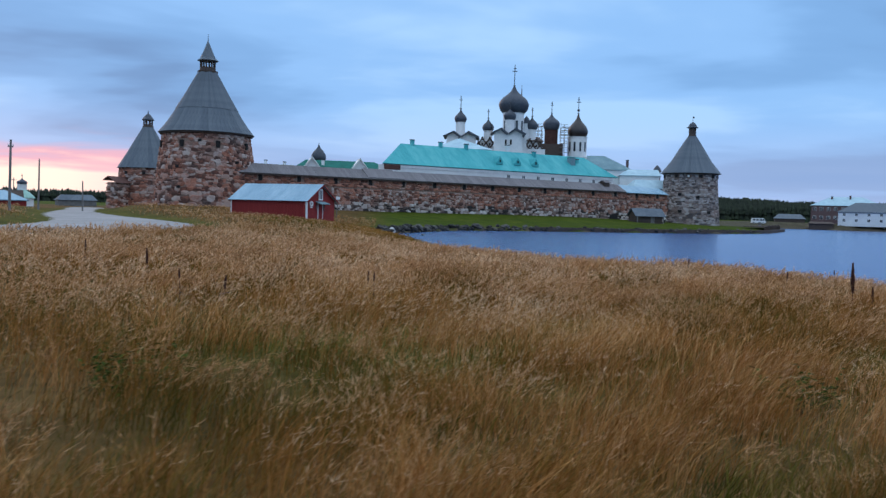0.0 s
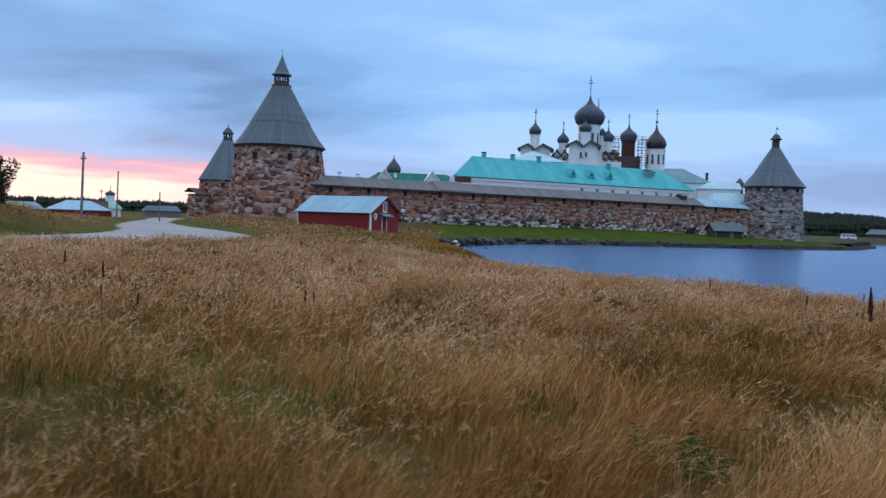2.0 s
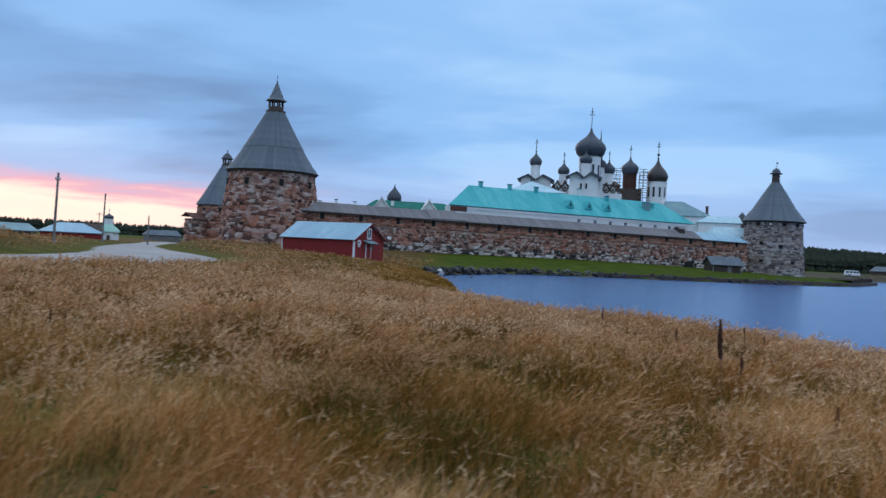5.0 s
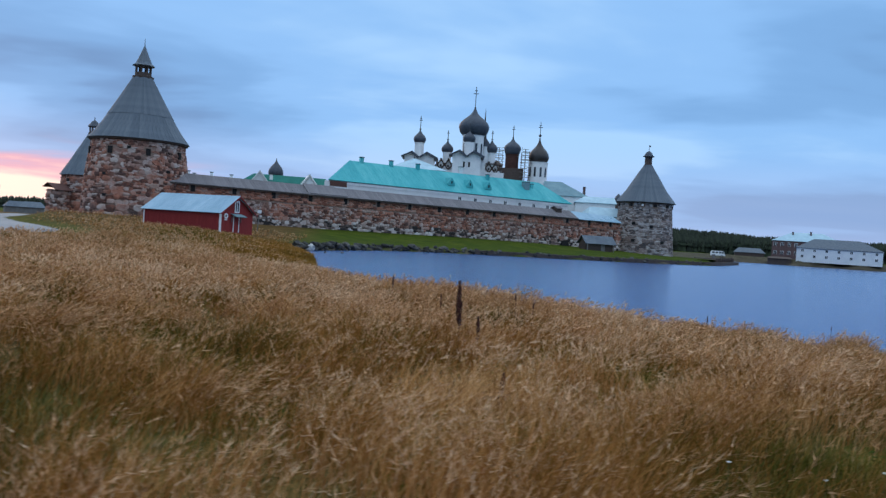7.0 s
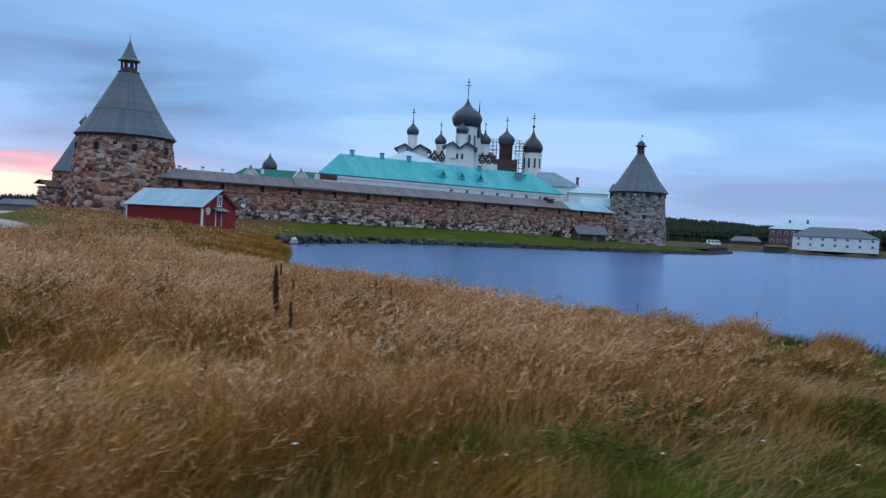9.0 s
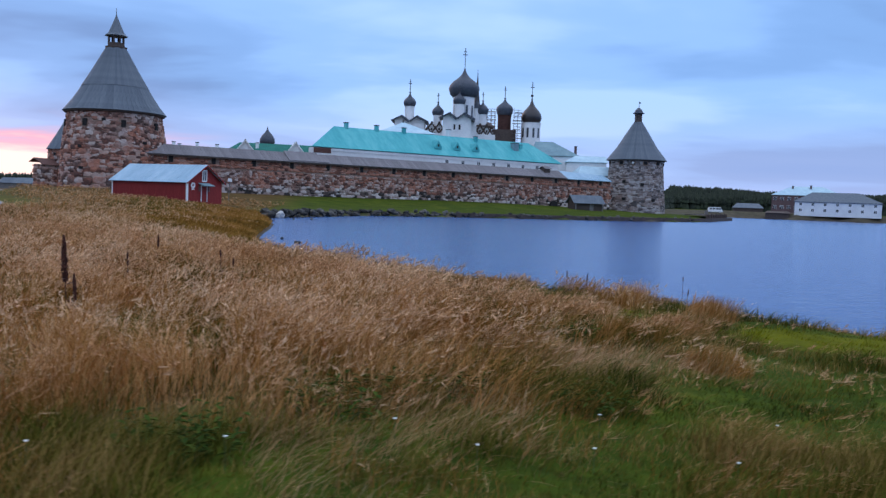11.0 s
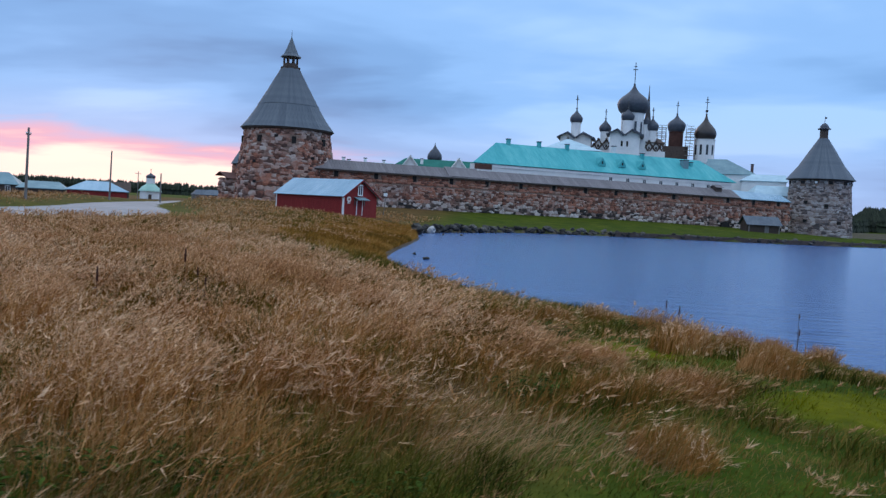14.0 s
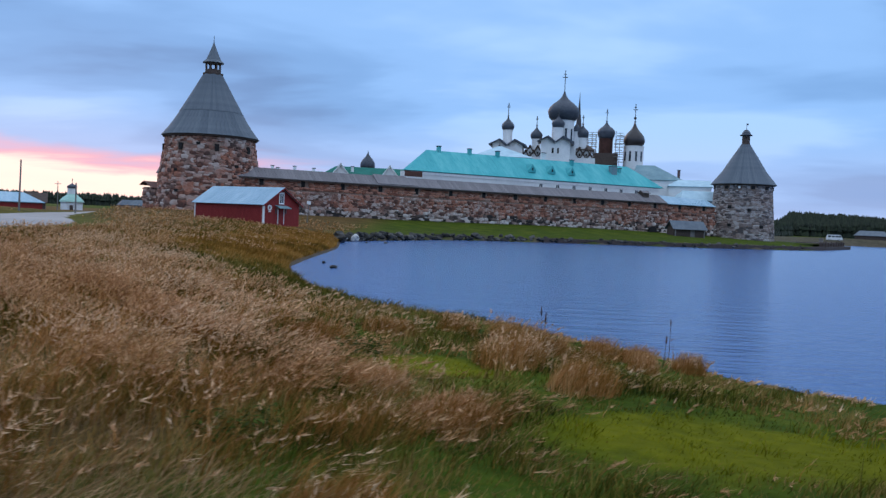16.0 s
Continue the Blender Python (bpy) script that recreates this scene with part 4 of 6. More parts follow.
def gabled_chapel(parent, x0, x1, y0, y1, z0, z1, zr):
    """A white cube topped by cross gables in dark board roofs."""
    part("body", boxes((x0, x1, y0, y1, z0, z1)), "plaster", parent)
    o = 1.25
    for n in range(2):
        a, b = x0 + n * (x1 - x0) / 2, x0 + (n + 1) * (x1 - x0) / 2
        m = (a + b) / 2
        bm = bmesh.new()
        slab(bm, [(a - o * (n == 0), y0 - o, z1 - 0.75), (m, y0 - o, zr), (m, y1 + o, zr), (a - o * (n == 0), y1 + o, z1 - 0.75)], 0.42)
        slab(bm, [(m, y0 - o, zr), (b + o * (n == 1), y0 - o, z1 - 0.75), (b + o * (n == 1), y1 + o, z1 - 0.75), (m, y1 + o, zr)], 0.75)
        part("gable_roof", bm, "dome", parent, "dark grey timber gable roof")
        bm = bmesh.new()
        v = [bm.verts.new(p) for p in ((a, y0 + 0.02, z1 - 0.4), (b, y0 + 0.02, z1 - 0.4), (m, y0 + 0.02, zr - 0.3))]
        bm.faces.new(v)
        part("pediment", bm, "plaster", parent)


def kokoshniks(parent, x0, x1, y, z0, z1, n):
    """A row of small dark-roofed gables with round-headed windows."""
    w = (x1 - x0) / n
    for r_, (za, zb) in enumerate(((z0, (z0 + z1) / 2 + 0.3), ((z0 + z1) / 2 - 0.3, z1))):
        for k in range(n - r_):
            a = x0 + (k + 0.5 * r_) * w
            yy = y + 1.2 * r_
            bm = boxes((a + 0.1, a + w - 0.1, yy, yy + 3, za - 2, za + 0.4 * (zb - za)))
            g = part("gable", bm, "plaster", parent)
            bm = bmesh.new()
            slab(bm, [(a - 0.15, yy - 0.5, za), (a + w / 2, yy - 0.5, zb), (a + w / 2, yy + 3, zb), (a - 0.15, yy + 3, za)], 0.45)
            slab(bm, [(a + w / 2, yy - 0.5, zb), (a + w + 0.15, yy - 0.5, za), (a + w + 0.15, yy + 3, za), (a + w / 2, yy + 3, zb)], 0.45)
            part("gable_roof", bm, "dark_wood", g, "dark brown gable roof")
            part("window", boxes((a + w / 2 - 0.3, a + w / 2 + 0.3, yy - 0.06, yy + 0.1, za - 1.3, za + 0.1)), "dark", g)


def cathedral():
    c = thing("cathedral", 39.7, 282.2, 4, -7, "tall white cathedral with grey onion domes and dark gable roofs", "church")
    # places below are relative to the main drum
    z = lambda v: v - 4
    part("nave", boxes((-14, 11, -4, 22, 0, z(25.5))), "plaster", c)
    part("drum_base", boxes((-4.6, 4.6, -3.5, 6, z(25), z(29.5))), "plaster", c)
    cupola(c, 0, 0, 5.25, z(38.0), z(40.7), z(47.6), z(54.8), 3.65, z(26), wins=4)
    gabled_chapel(c, -22.9, -12.9, -5, 4, 0, z(29.9), z(31.0))
    cupola(c, -18.4, 0, 2.15, z(34.4), z(35.6), z(39.2), z(43.6), 1.6, z(30))
    cupola(c, -8.7, 0.5, 2.05, z(31.7), z(32.8), z(36.2), z(39.4), 1.45, z(27.5))
    kokoshniks(c, -13.2, -5.4, -2.5, z(25.6), z(29.6), 3)
    gabled_chapel(c, -6.6, 2.8, -11, -4.2, 0, z(30.7), z(31.8))
    for x in (-2.7, -1.0):
        part("window", boxes((x - 0.3, x + 0.3, -11.1, -10.9, z(26.2), z(27.9))), "dark", c, "narrow dark window")
    cupola(c, -1.4, -6, 2.15, z(34.9), z(36.3), z(39.0), z(41.4), 1.6, z(31))
    cupola(c, 6.6, 1, 2.05, z(32.5), z(34.0), z(37.2), z(40.3), 1.4, z(28))
    kokoshniks(c, 3.6, 10.4, -2.5, z(25.3), z(29.4), 3)
    part("side_roof", hip(2.8, 10.8, -1, 8, z(28.6), z(30.4), 2, 2), "dark_wood", c)
    s = part("stair_turret", lathe([(1.2, z(26)), (1.2, z(35.2)), (0.0, z(35.3))], 14, 4.6, 1.0), "plaster", c)
    part("cap", lathe([(1.45, z(34.6)), (1.1, z(36.0)), (0.5, z(36.8)), (0.0, z(37.4))], 14, 4.6, 1.0), "dome", s)


def bell_tower():
    b = thing("bell_tower", 51.5, 337.5, 3.0, 0, "slender dark spire rising behind the cathedral", "church tower")
    part("shaft", boxes((-3.5, 3.5, -3.5, 3.5, 0, 36)), "plaster", b)
    part("spire", lathe([(3.4, 34), (1.2, 40), (0.55, 46), (0.2, 50.5), (0.06, 53.5), (0.0, 53.5)], 10), "black_dome", b)


def church_repair():
    c = thing("church", 57.3, 302.4, 4, -10, "brown brick church drum under repair with a grey dome", "church")
    z = lambda v: v - 4
    part("nave", boxes((-8, 8, -3, 14, 0, z(24.5))), "plaster", c)
    part("drum_base", boxes((-4.4, 4.4, -3.2, 4, z(24), z(29.4))), "dark_wood", c, "dark boarded drum base")
    cupola(c, 0, 0, 3.15, z(34.6), z(36.8), z(41.0), z(45.4), 2.45, z(28.5), drum="rust_brown")
    s = thing("scaffolding", 57.3, 302.4, 29, -10, "grey scaffolding of poles and boards round a church drum", "scaffolding")
    pole = lathe([(0.07, -5), (0.07, 7.6)], 6)
    first = part("pole", pole, "dark_wood", s, m=pose(-6.4, -3.5, 0))
    spots = [(x, y) for x in (-6.4, -4.9, -3.5, 3.5, 4.9, 6.4) for y in (-3.5, 3.5)]
    for k, (x, y) in enumerate(spots[1:]):
        ob = new("pole", first.data)
        ob.parent = s
        ob.matrix_basis = pose(x, y, 0.6 * ((k * 7) % 3 - 1))
    r = random.Random(21)
    for zz in (-2.6, -1.0, 0.6, 2.2, 3.8, 5.4, 6.8):
        for x0, x1 in ((-6.7, -3.2), (3.2, 6.7)):
            zz += r.uniform(-0.25, 0.25)
            x0, x1 = x0 + r.uniform(-0.3, 0.9), x1 + r.uniform(-0.9, 0.3)
            part("deck", boxes((x0, x1, -3.7, -2.7, zz, zz + 0.18)), "grey_wood", s)
            part("rail", boxes((x0, x1, -3.75, -3.65, zz + 0.85, zz + 1.0)), "dark_wood", s)
    for x0, x1, za, zb in ((-6.4, -3.5, -1.4, 0.6), (3.5, 6.4, 2.7, 0.7), (-6.4, -3.5, 4.8, 2.8), (3.5, 6.4, 4.8, 6.6)):
        part("brace", slab(bmesh.new(), [(x0, -3.6, za), (x1, -3.6, zb), (x1, -3.4, zb), (x0, -3.4, za)], 0.1), "grey_wood", s)


def dark_church():
    c = thing("church", 66.95, 300.4, 4, -13, "round white church drum with a black onion dome", "church")
    z = lambda v: v - 4
    part("nave", boxes((-6, 6, -3, 12, 0, z(24.8))), "plaster", c)
    cupola(c, 0, 0, 3.75, z(32.2), z(33.9), z(41.0), z(47.2), 3.45, z(24), dome="black_dome", wins=4)
    part("ball", lathe([(0.0, z(41.6)), (0.45, z(41.9)), (0.5, z(42.2)), (0.45, z(42.5)), (0.0, z(42.8))], 12), "black_dome", c)


cathedral()
bell_tower()
church_repair()
dark_church()


# ---- houses inside the wall ----
def chimney(parent, x, y, z, h=1.3, w=0.35, mat="plaster", cap=True):
    c = part("chimney", boxes((x - w, x + w, y - w, y + w, z - 0.5, z + h)), mat, parent)
    if cap:
        part("cap", boxes((x - w - 0.1, x + w + 0.1, y - w - 0.1, y + w + 0.1, z + h, z + h + 0.18)), "metal", c)


def window(parent, x, y, z, w, h, side=-1):
    p = part("window", boxes((x - w / 2, x + w / 2, y - 0.03, y + 0.06, z, z + h)), "glass", parent)
    part("frame", boxes((x - w / 2 - 0.1, x - w / 2, y - 0.06, y + 0.04, z - 0.1, z + h + 0.1), (x + w / 2, x + w / 2 + 0.1, y - 0.06, y + 0.04, z - 0.1, z + h + 0.1), (x - 0.04, x + 0.04, y - 0.05, y + 0.02, z, z + h), (x - w / 2, x + w / 2, y - 0.06, y + 0.04, z + h, z + h + 0.1)), "white_paint", p)


def long_house():
    h = thing("monastery_building", -2.2, 194.8, 3, HOUSE_TURN, "long white building with bright turquoise hipped sheet roof", "building")
    z = lambda v: v - 3
    part("wall", boxes((-2.6, 71.5, 0.05, 3.6, 0, z(14.2)), (4.6, 71.5, 3.6, 15, 0, z(14.2))), "plaster", h)
    part("cornice", boxes((-2.8, 71.7, -0.12, 0.05, z(13.5), z(13.95))), "plaster", h)
    fl, fr, br, bl, ra, rb = (-3.6, -0.3, z(14.35)), (73.0, -0.3, z(14.35)), (73.0, 16, z(14.35)), (5.0, 16, z(14.35)), (5.8, 7.85, z(20.0)), (67.0, 7.85, z(20.0))
    bm = bmesh.new()
    for face in ([fl, fr, rb, ra], [br, bl, ra, rb], [bl, fl, ra], [fr, br, rb]):
        slab(bm, face, 0.18)
    roof = part("roof", bm, "turquoise", h, "turquoise painted sheet roof")
    k = (20.0 - 14.35) / 8.15
    for n in range(76):
        x = -3.0 + n
        y1 = 7.85
        if x < 5.8:
            y1 = -0.3 + (x + 3.6) / 9.4 * 8.15
        if x > 67:
            y1 = -0.3 + (73.0 - x) / 6.0 * 8.15
        zz = z(14.35) + (y1 + 0.3) * k
        part("seam", slab(bmesh.new(), [(x, -0.3, z(14.37)), (x + 0.07, -0.3, z(14.37)), (x + 0.07, y1, zz + 0.02), (x, y1, zz + 0.02)], 0.05), "turquoise", roof)
    for x in (32.5, 38.4, 44.5):
        y, zz = 2.6, z(14.35) + 2.9 * k
        d = part("dormer", gable_body(-1.6, 1.6, -1.0, 1.0, -0.3, 0.25, 1.8), "turquoise", roof, m=pose(x, y + 0.8, zz, 0, 0, 90))
        part("louvre", boxes((-1.66, -1.6, -0.2, 0.2, 0.2, 0.85)), "dark", d)
    for x, y, zz in ((9.0, 7.6, 20.0), (17.5, 7.6, 20.0), (25.5, 7.6, 20.0), (47.5, 6.6, 19.3), (62.0, 5.2, 18.0)):
        chimney(h, x, y, z(zz), 1.0, 0.42, "turquoise")
    chimney(h, 59.5, 4.6, z(17.4), 1.9, 0.8, "slate_roof")
    chimney(h, 40.5, 9.5, z(19.2), 2.6, 0.45, "plaster")
    for x in range(34, 68, 5):
        window(h, x + 0.0, 0.03, z(12.0), 0.9, 1.25)
    part("porch_wall", boxes((-2.9, 1.2, -0.2, 0.05, 0, z(12.9))), "plaster", h)
    part("porch_band", boxes((-3.0, 1.3, -0.26, 0.05, z(12.9), z(14.1))), "brown_roof", h, "rusty brown band under the eaves")


def pavilion():
    p = thing("pavilion_roof", 18.0, 251.6, 4, 8, "pale grey-green pyramid roof behind the long building", "building")
    part("wall", boxes((-7.6, 7.6, -7.6, 7.6, 0, 18)), "plaster", p)
    part("roof", lathe([(12.3, 18.2), (0.35, 21.9), (0.0, 22.0)], 4, turn=math.pi / 4), "pale_roof", p)
    part("finial", lathe([(0.3, 21.5), (0.3, 22.2), (0.12, 22.5), (0.0, 22.9)], 8), "metal", p)


def house(name, x, y, z, rz, w, d, wall_h, roof_h, wall, roof, label, left=2.5, right=2.5, rows=0, win_w=0.9, win_h=1.3, step=3.0, chims=(), over=0.45):
    h = thing(name, x, y, z, rz, label, "building")
    part("wall", boxes((0, w, 0, d, -1.0, wall_h)), wall, h)
    if left == 0 and right == 0:
        part("gable", gable_body(0.02, w - 0.02, 0.02, d - 0.02, wall_h - 0.2, wall_h, wall_h + roof_h * 0.93), wall, h)
    part("roof", hip(-over, w + over, -over, d + over, wall_h, wall_h + roof_h, left, right), roof, h)
    for r in range(rows):
        zz = (r + 0.5) * wall_h / rows - win_h / 2 + 0.2
        n = int((w - 1) // step)
        for k in range(n):
            window(h, (k + 0.5) * w / n, -0.03, zz, win_w, win_h)
    for cx, cy, cz, ch, cm in chims:
        chimney(h, cx, cy, cz, ch, 0.4, cm)
    return h


long_house()
pavilion()
house("monastery_building", 57.5, 249.5, 4, -14, 14, 12, 13.6, 4.6, "plaster", "slate_roof", "white building with blue-grey hipped roof", 1.0, 8.5, chims=((13.0, 3.5, 14.5, 2.2, "red_brick"),))
house("monastery_building", 66.0, 240, 4, -13, 11.5, 9, 11.6, 2.0, "plaster", "pale_roof", "white house under a pale sheet roof", 3, 0.5, rows=1, step=2.2)
house("monastery_building", 66.4, 226.5, 3, 5, 10.5, 8, 8.4, 2.6, "plaster", "pale_roof", "low white house with pale blue sheet roof", 2, 0.4)


def far_turret():
    """A slim dark turret that rises far behind the quay tower."""
    t = thing("turret", 106.0, 324.7, float(land(np.array([106.0]), np.array([324.7]))[0]), 0, "slim dark timber turret with a pointed cap far behind the fortress", "tower")
    part("shaft", lathe([(1.9, -0.5), (1.6, 10.0), (1.35, 19.4), (1.35, 19.5)], 14), "dark_wood", t)
    part("collar", lathe([(1.35, 19.3), (1.75, 19.5), (1.75, 19.8), (1.4, 19.9)], 14), "dark_wood", t)
    part("cap", lathe([(1.7, 19.7), (1.55, 20.4), (0.9, 21.4), (0.2, 22.2), (0.0, 22.3)], 14), "dome", t)


far_turret()
house("monastery_building", -45, 217.0, 3, 9, 16, 9, 10.2, 1.6, "plaster", "pale_roof", "low white range with pale green roof", 1, 0, chims=((3.2, 3, 11.2, 1.3, "plaster"), (4.6, 3, 11.0, 1.0, "plaster"), (9.0, 3, 11.2, 1.4, "plaster"), (14.0, 3, 11.2, 1.1, "plaster")))
g = house("monastery_building", -28.5, 219.6, 3, 9, 26, 10, 10.9, 2.5, "plaster", "green_roof", "white range with dark green sheet roof", 3.5, 4.5, chims=((7.5, 2, 11.8, 1.4, "plaster"), (17.5, 2, 11.8, 1.3, "plaster")))
for x_ in (2.6, 15.5):
    part("cross_gable_wall", gable_body(0, 5, -1.9, 1.9, 0, 11.0, 13.5), "plaster", g, "white gable end", m=pose(x_ + 1.8, -0.6, 0, 0, 0, 90))
    part("cross_gable_roof", hip(-0.5, 5.5, -2.6, 2.6, 10.7, 14.0, 0, 0, 0.3), "white_paint", g, "white edged gable roof", m=pose(x_ + 1.8, -0.6, 0, 0, 0, 90))


def chapel_dome():
    c = thing("chapel", -30.0, 316.5, 4, 0, "grey pointed dome on a low drum behind green roofs", "church")
    part("drum", lathe([(2.3, 0), (2.3, 17.2), (2.5, 17.3), (0.0, 17.4)], 20), "plaster", c)
    part("dome", lathe([(2.5, 17.3), (2.85, 18.3), (2.7, 19.6), (1.9, 20.9), (0.9, 22.0), (0.3, 23.0), (0.05, 24.2), (0.0, 24.2)], 20), "dome", c, smooth=True)


chapel_dome()



# ---- shore, quay and pier ----
def rock_mesh(seed, mat, flat=0.7):
    r = random.Random(seed)
    bm = bmesh.new()
    bmesh.ops.create_icosphere(bm, subdivisions=2, radius=0.5)
    for v in bm.verts:
        n = noise.noise(v.co * 2.3 + Vector((seed * 3.7, 0, 0)))
        v.co *= 1 + 0.6 * n
        v.co.z *= flat
        v.co.x *= 1.0 + 0.25 * math.sin(seed)
    me = bpy.data.meshes.new("rock")
    bm.to_mesh(me)
    bm.free()
    me.materials.append(M[mat])
    return me


def height(x, y):
    return float(land(np.array([x]), np.array([y]))[0])


def quay():
    q = thing("stone_quay", 24, 152, 0, 0, "dark rough stone edging along the waterline", "quay")
    forms = [rock_mesh(k, "rock", 0.8) for k in range(6)]
    r = random.Random(3)
    line = BAY[20:32]
    for (ax, ay), (bx, by) in zip(line, line[1:]):
        if ax > 20:
            ln = math.hypot(bx - ax, by - ay)
            part("edging", boxes((-0.2, ln + 0.2, -0.35, 0.35, -0.5, 0.8)), "dark_wood", q, "dark timber and stone edging", m=pose(ax - 24, ay - 152, 0, 0, 0, math.degrees(math.atan2(by - ay, bx - ax))))
        if ax > 80:
            continue
        n = max(2, int(math.hypot(bx - ax, by - ay) / 0.5))
        for k in range(n):
            t = (k + r.uniform(-0.2, 0.2)) / n
            s = r.uniform(0.5, 1.25) * (1.0 if ax < 14 else 0.72 if ax < 60 else 0.5)
            ob = new("stone", forms[r.randrange(6)])
            ob.parent = q
            ob.matrix_basis = pose(ax + t * (bx - ax) - 24 + r.uniform(-0.4, 0.4), ay + t * (by - ay) - 152 + r.uniform(-0.4, 0.4), r.uniform(0.1, 0.95), r.uniform(-20, 20), r.uniform(-20, 20), r.uniform(0, 360)) @ Matrix.Diagonal((s * 1.2, s, s * 0.85, 1))


def boulder(x, y, z, sx, sy, sz, seed, mat, label, group=""):
    me = rock_mesh(seed, mat)
    ob = new("boulder", me)
    ob.matrix_world = pose(x, y, z, 0, 0, seed * 40) @ Matrix.Diagonal((sx, sy, sz, 1))
    tagged(ob, label, "boulder", group)


def pier():
    p = thing("pier", 104, 222, 0, 0, "low dark timber pier with mooring posts", "pier")
    a, b = Vector((92, 199, 0)), Vector((109.6, 227.6, 0))
    d = (b - a).normalized()
    ang = math.degrees(math.atan2(d.y, d.x))
    L_ = (b - a).length
    base = Matrix.Translation((92 - 104, 199 - 222, 0)) @ pose(0, 0, 0, 0, 0, ang)
    part("fender_wall", boxes((0, L_, -0.25, 0.25, -0.4, 1.5)), "dark_wood", p, m=base)
    first = part("plank", boxes((0.02, 0.96, -0.4, 5.5, 1.5, 1.65)), "dark_wood", p, m=base)
    for k in range(1, int(L_)):
        ob = new("plank", first.data)
        ob.parent = p
        ob.matrix_basis = base @ Matrix.Translation((k, 0.05 * (k % 3), 0.01 * (k % 2)))
    for k in range(9):
        part("post", lathe([(0.2, -0.6), (0.2, 1.8 + 0.25 * (k % 2)), (0.0, 1.95 + 0.25 * (k % 2))], 8, 0.6 + k * (L_ - 1.2) / 8, -0.4), "dark_wood", p, m=base)
    for x in (L_ - 5.5, L_ - 3.8, L_ - 2.2, L_ - 0.6):
        part("railing_post", boxes((x - 0.09, x + 0.09, 4.6, 4.8, 1.64, 2.7)), "grey_wood", p, m=base)
    part("rail", boxes((L_ - 5.6, L_ - 0.5, 4.62, 4.78, 2.6, 2.75)), "grey_wood", p, m=base)


def timber_hut():
    h = thing("timber_hut", 57.5, 196.2, 1.35, 9, "small weathered plank hut under the fortress wall", "hut")
    bm = gable_body(0, 7.2, 0, 4.0, -0.3, 2.3, 3.7)
    part("wall", bm, "dark_wood", h)
    first = part("plank", boxes((0.03, 0.34, -0.06, 0.0, 0, 2.2)), "dark_wood", h)
    for k in range(1, 21):
        ob = new("plank", first.data)
        ob.parent = h
        ob.matrix_basis = pose(0.34 * k, 0.015 * (k % 2), 0)
    part("roof", hip(-0.5, 7.8, -0.9, 4.6, 2.1, 4.1, 0, 0, 0.1), "plank_roof", h, "grey board gable roof")
    part("door", boxes((4.0, 5.0, -0.11, -0.05, 0, 1.95)), "grey_wood", h)
    for x in (0.1, 7.1):
        part("porch_post", boxes((x - 0.09, x + 0.09, -0.8, -0.62, -0.2, 2.1)), "grey_wood", h)


def minibus():
    b = thing("minibus", 145.0, 321.5, height(145, 321) + 0.02, -20, "white minibus parked on the far shore", "vehicle")
    bm = bmesh.new()
    prof = [(0, 0.45), (0, 1.5), (0.35, 2.35), (4.6, 2.4), (5.0, 2.2), (5.35, 1.4), (5.6, 1.15), (5.65, 0.45)]
    rows = [[bm.verts.new((x, y, z)) for x, z in prof] for y in (0, 2.0)]
    bm.faces.new(rows[0])
    bm.faces.new(rows[1][::-1])
    for k in range(len(prof)):
        j = (k + 1) % len(prof)
        bm.faces.new((rows[0][j], rows[0][k], rows[1][k], rows[1][j]))
    body = part("body", bm, "white_paint", b)
    for x in (0.6, 1.9, 3.2, 4.3):
        part("window", boxes((x, x + 0.95 if x < 4 else x + 0.7, -0.03, 0.02, 1.4, 2.05)), "glass", body)
    for x in (1.1, 4.5):
        for y in (0.0, 1.85):
            w = part("wheel", lathe([(0.0, -0.1), (0.36, -0.1), (0.38, 0.0), (0.36, 0.12), (0.0, 0.12)], 18), "rubber", b, m=pose(x, y, 0.37, 90, 0, 0))
            part("rim", lathe([(0.2, 0.11), (0.2, 0.15), (0.0, 0.16)], 12), "white_paint", w)
    part("headlight", boxes((5.6, 5.7, 0.15, 0.5, 0.75, 0.95)), "pale_roof", b)
    part("headlight", boxes((5.6, 5.7, 1.5, 1.85, 0.75, 0.95)), "pale_roof", b)


quay()
boulder(-3.7, 110.9, 0.4, 1.3, 1.2, 1.5, 21, "pale_rock", "pale rounded boulder at the waterline")
boulder(-4.9, 109.6, 0.35, 1.0, 0.9, 0.9, 22, "pale_rock", "pale rounded boulder at the waterline")
for k_, (x_, y_, s_) in enumerate(((10.9, 32.75, 0.75), (11.45, 32.45, 0.66), (10.3, 33.2, 0.35), (3.0, 56.4, 0.45), (1.6, 61.0, 0.3), (0.6, 108.5, 0.6), (-1.5, 106.0, 0.5))):
    boulder(x_, y_, 0.07, s_, s_ * 0.8, s_ * 0.75, 30 + k_, "rock", "small dark wet rock in the shallows", "shallow water rocks")
pier()
timber_hut()
minibus()


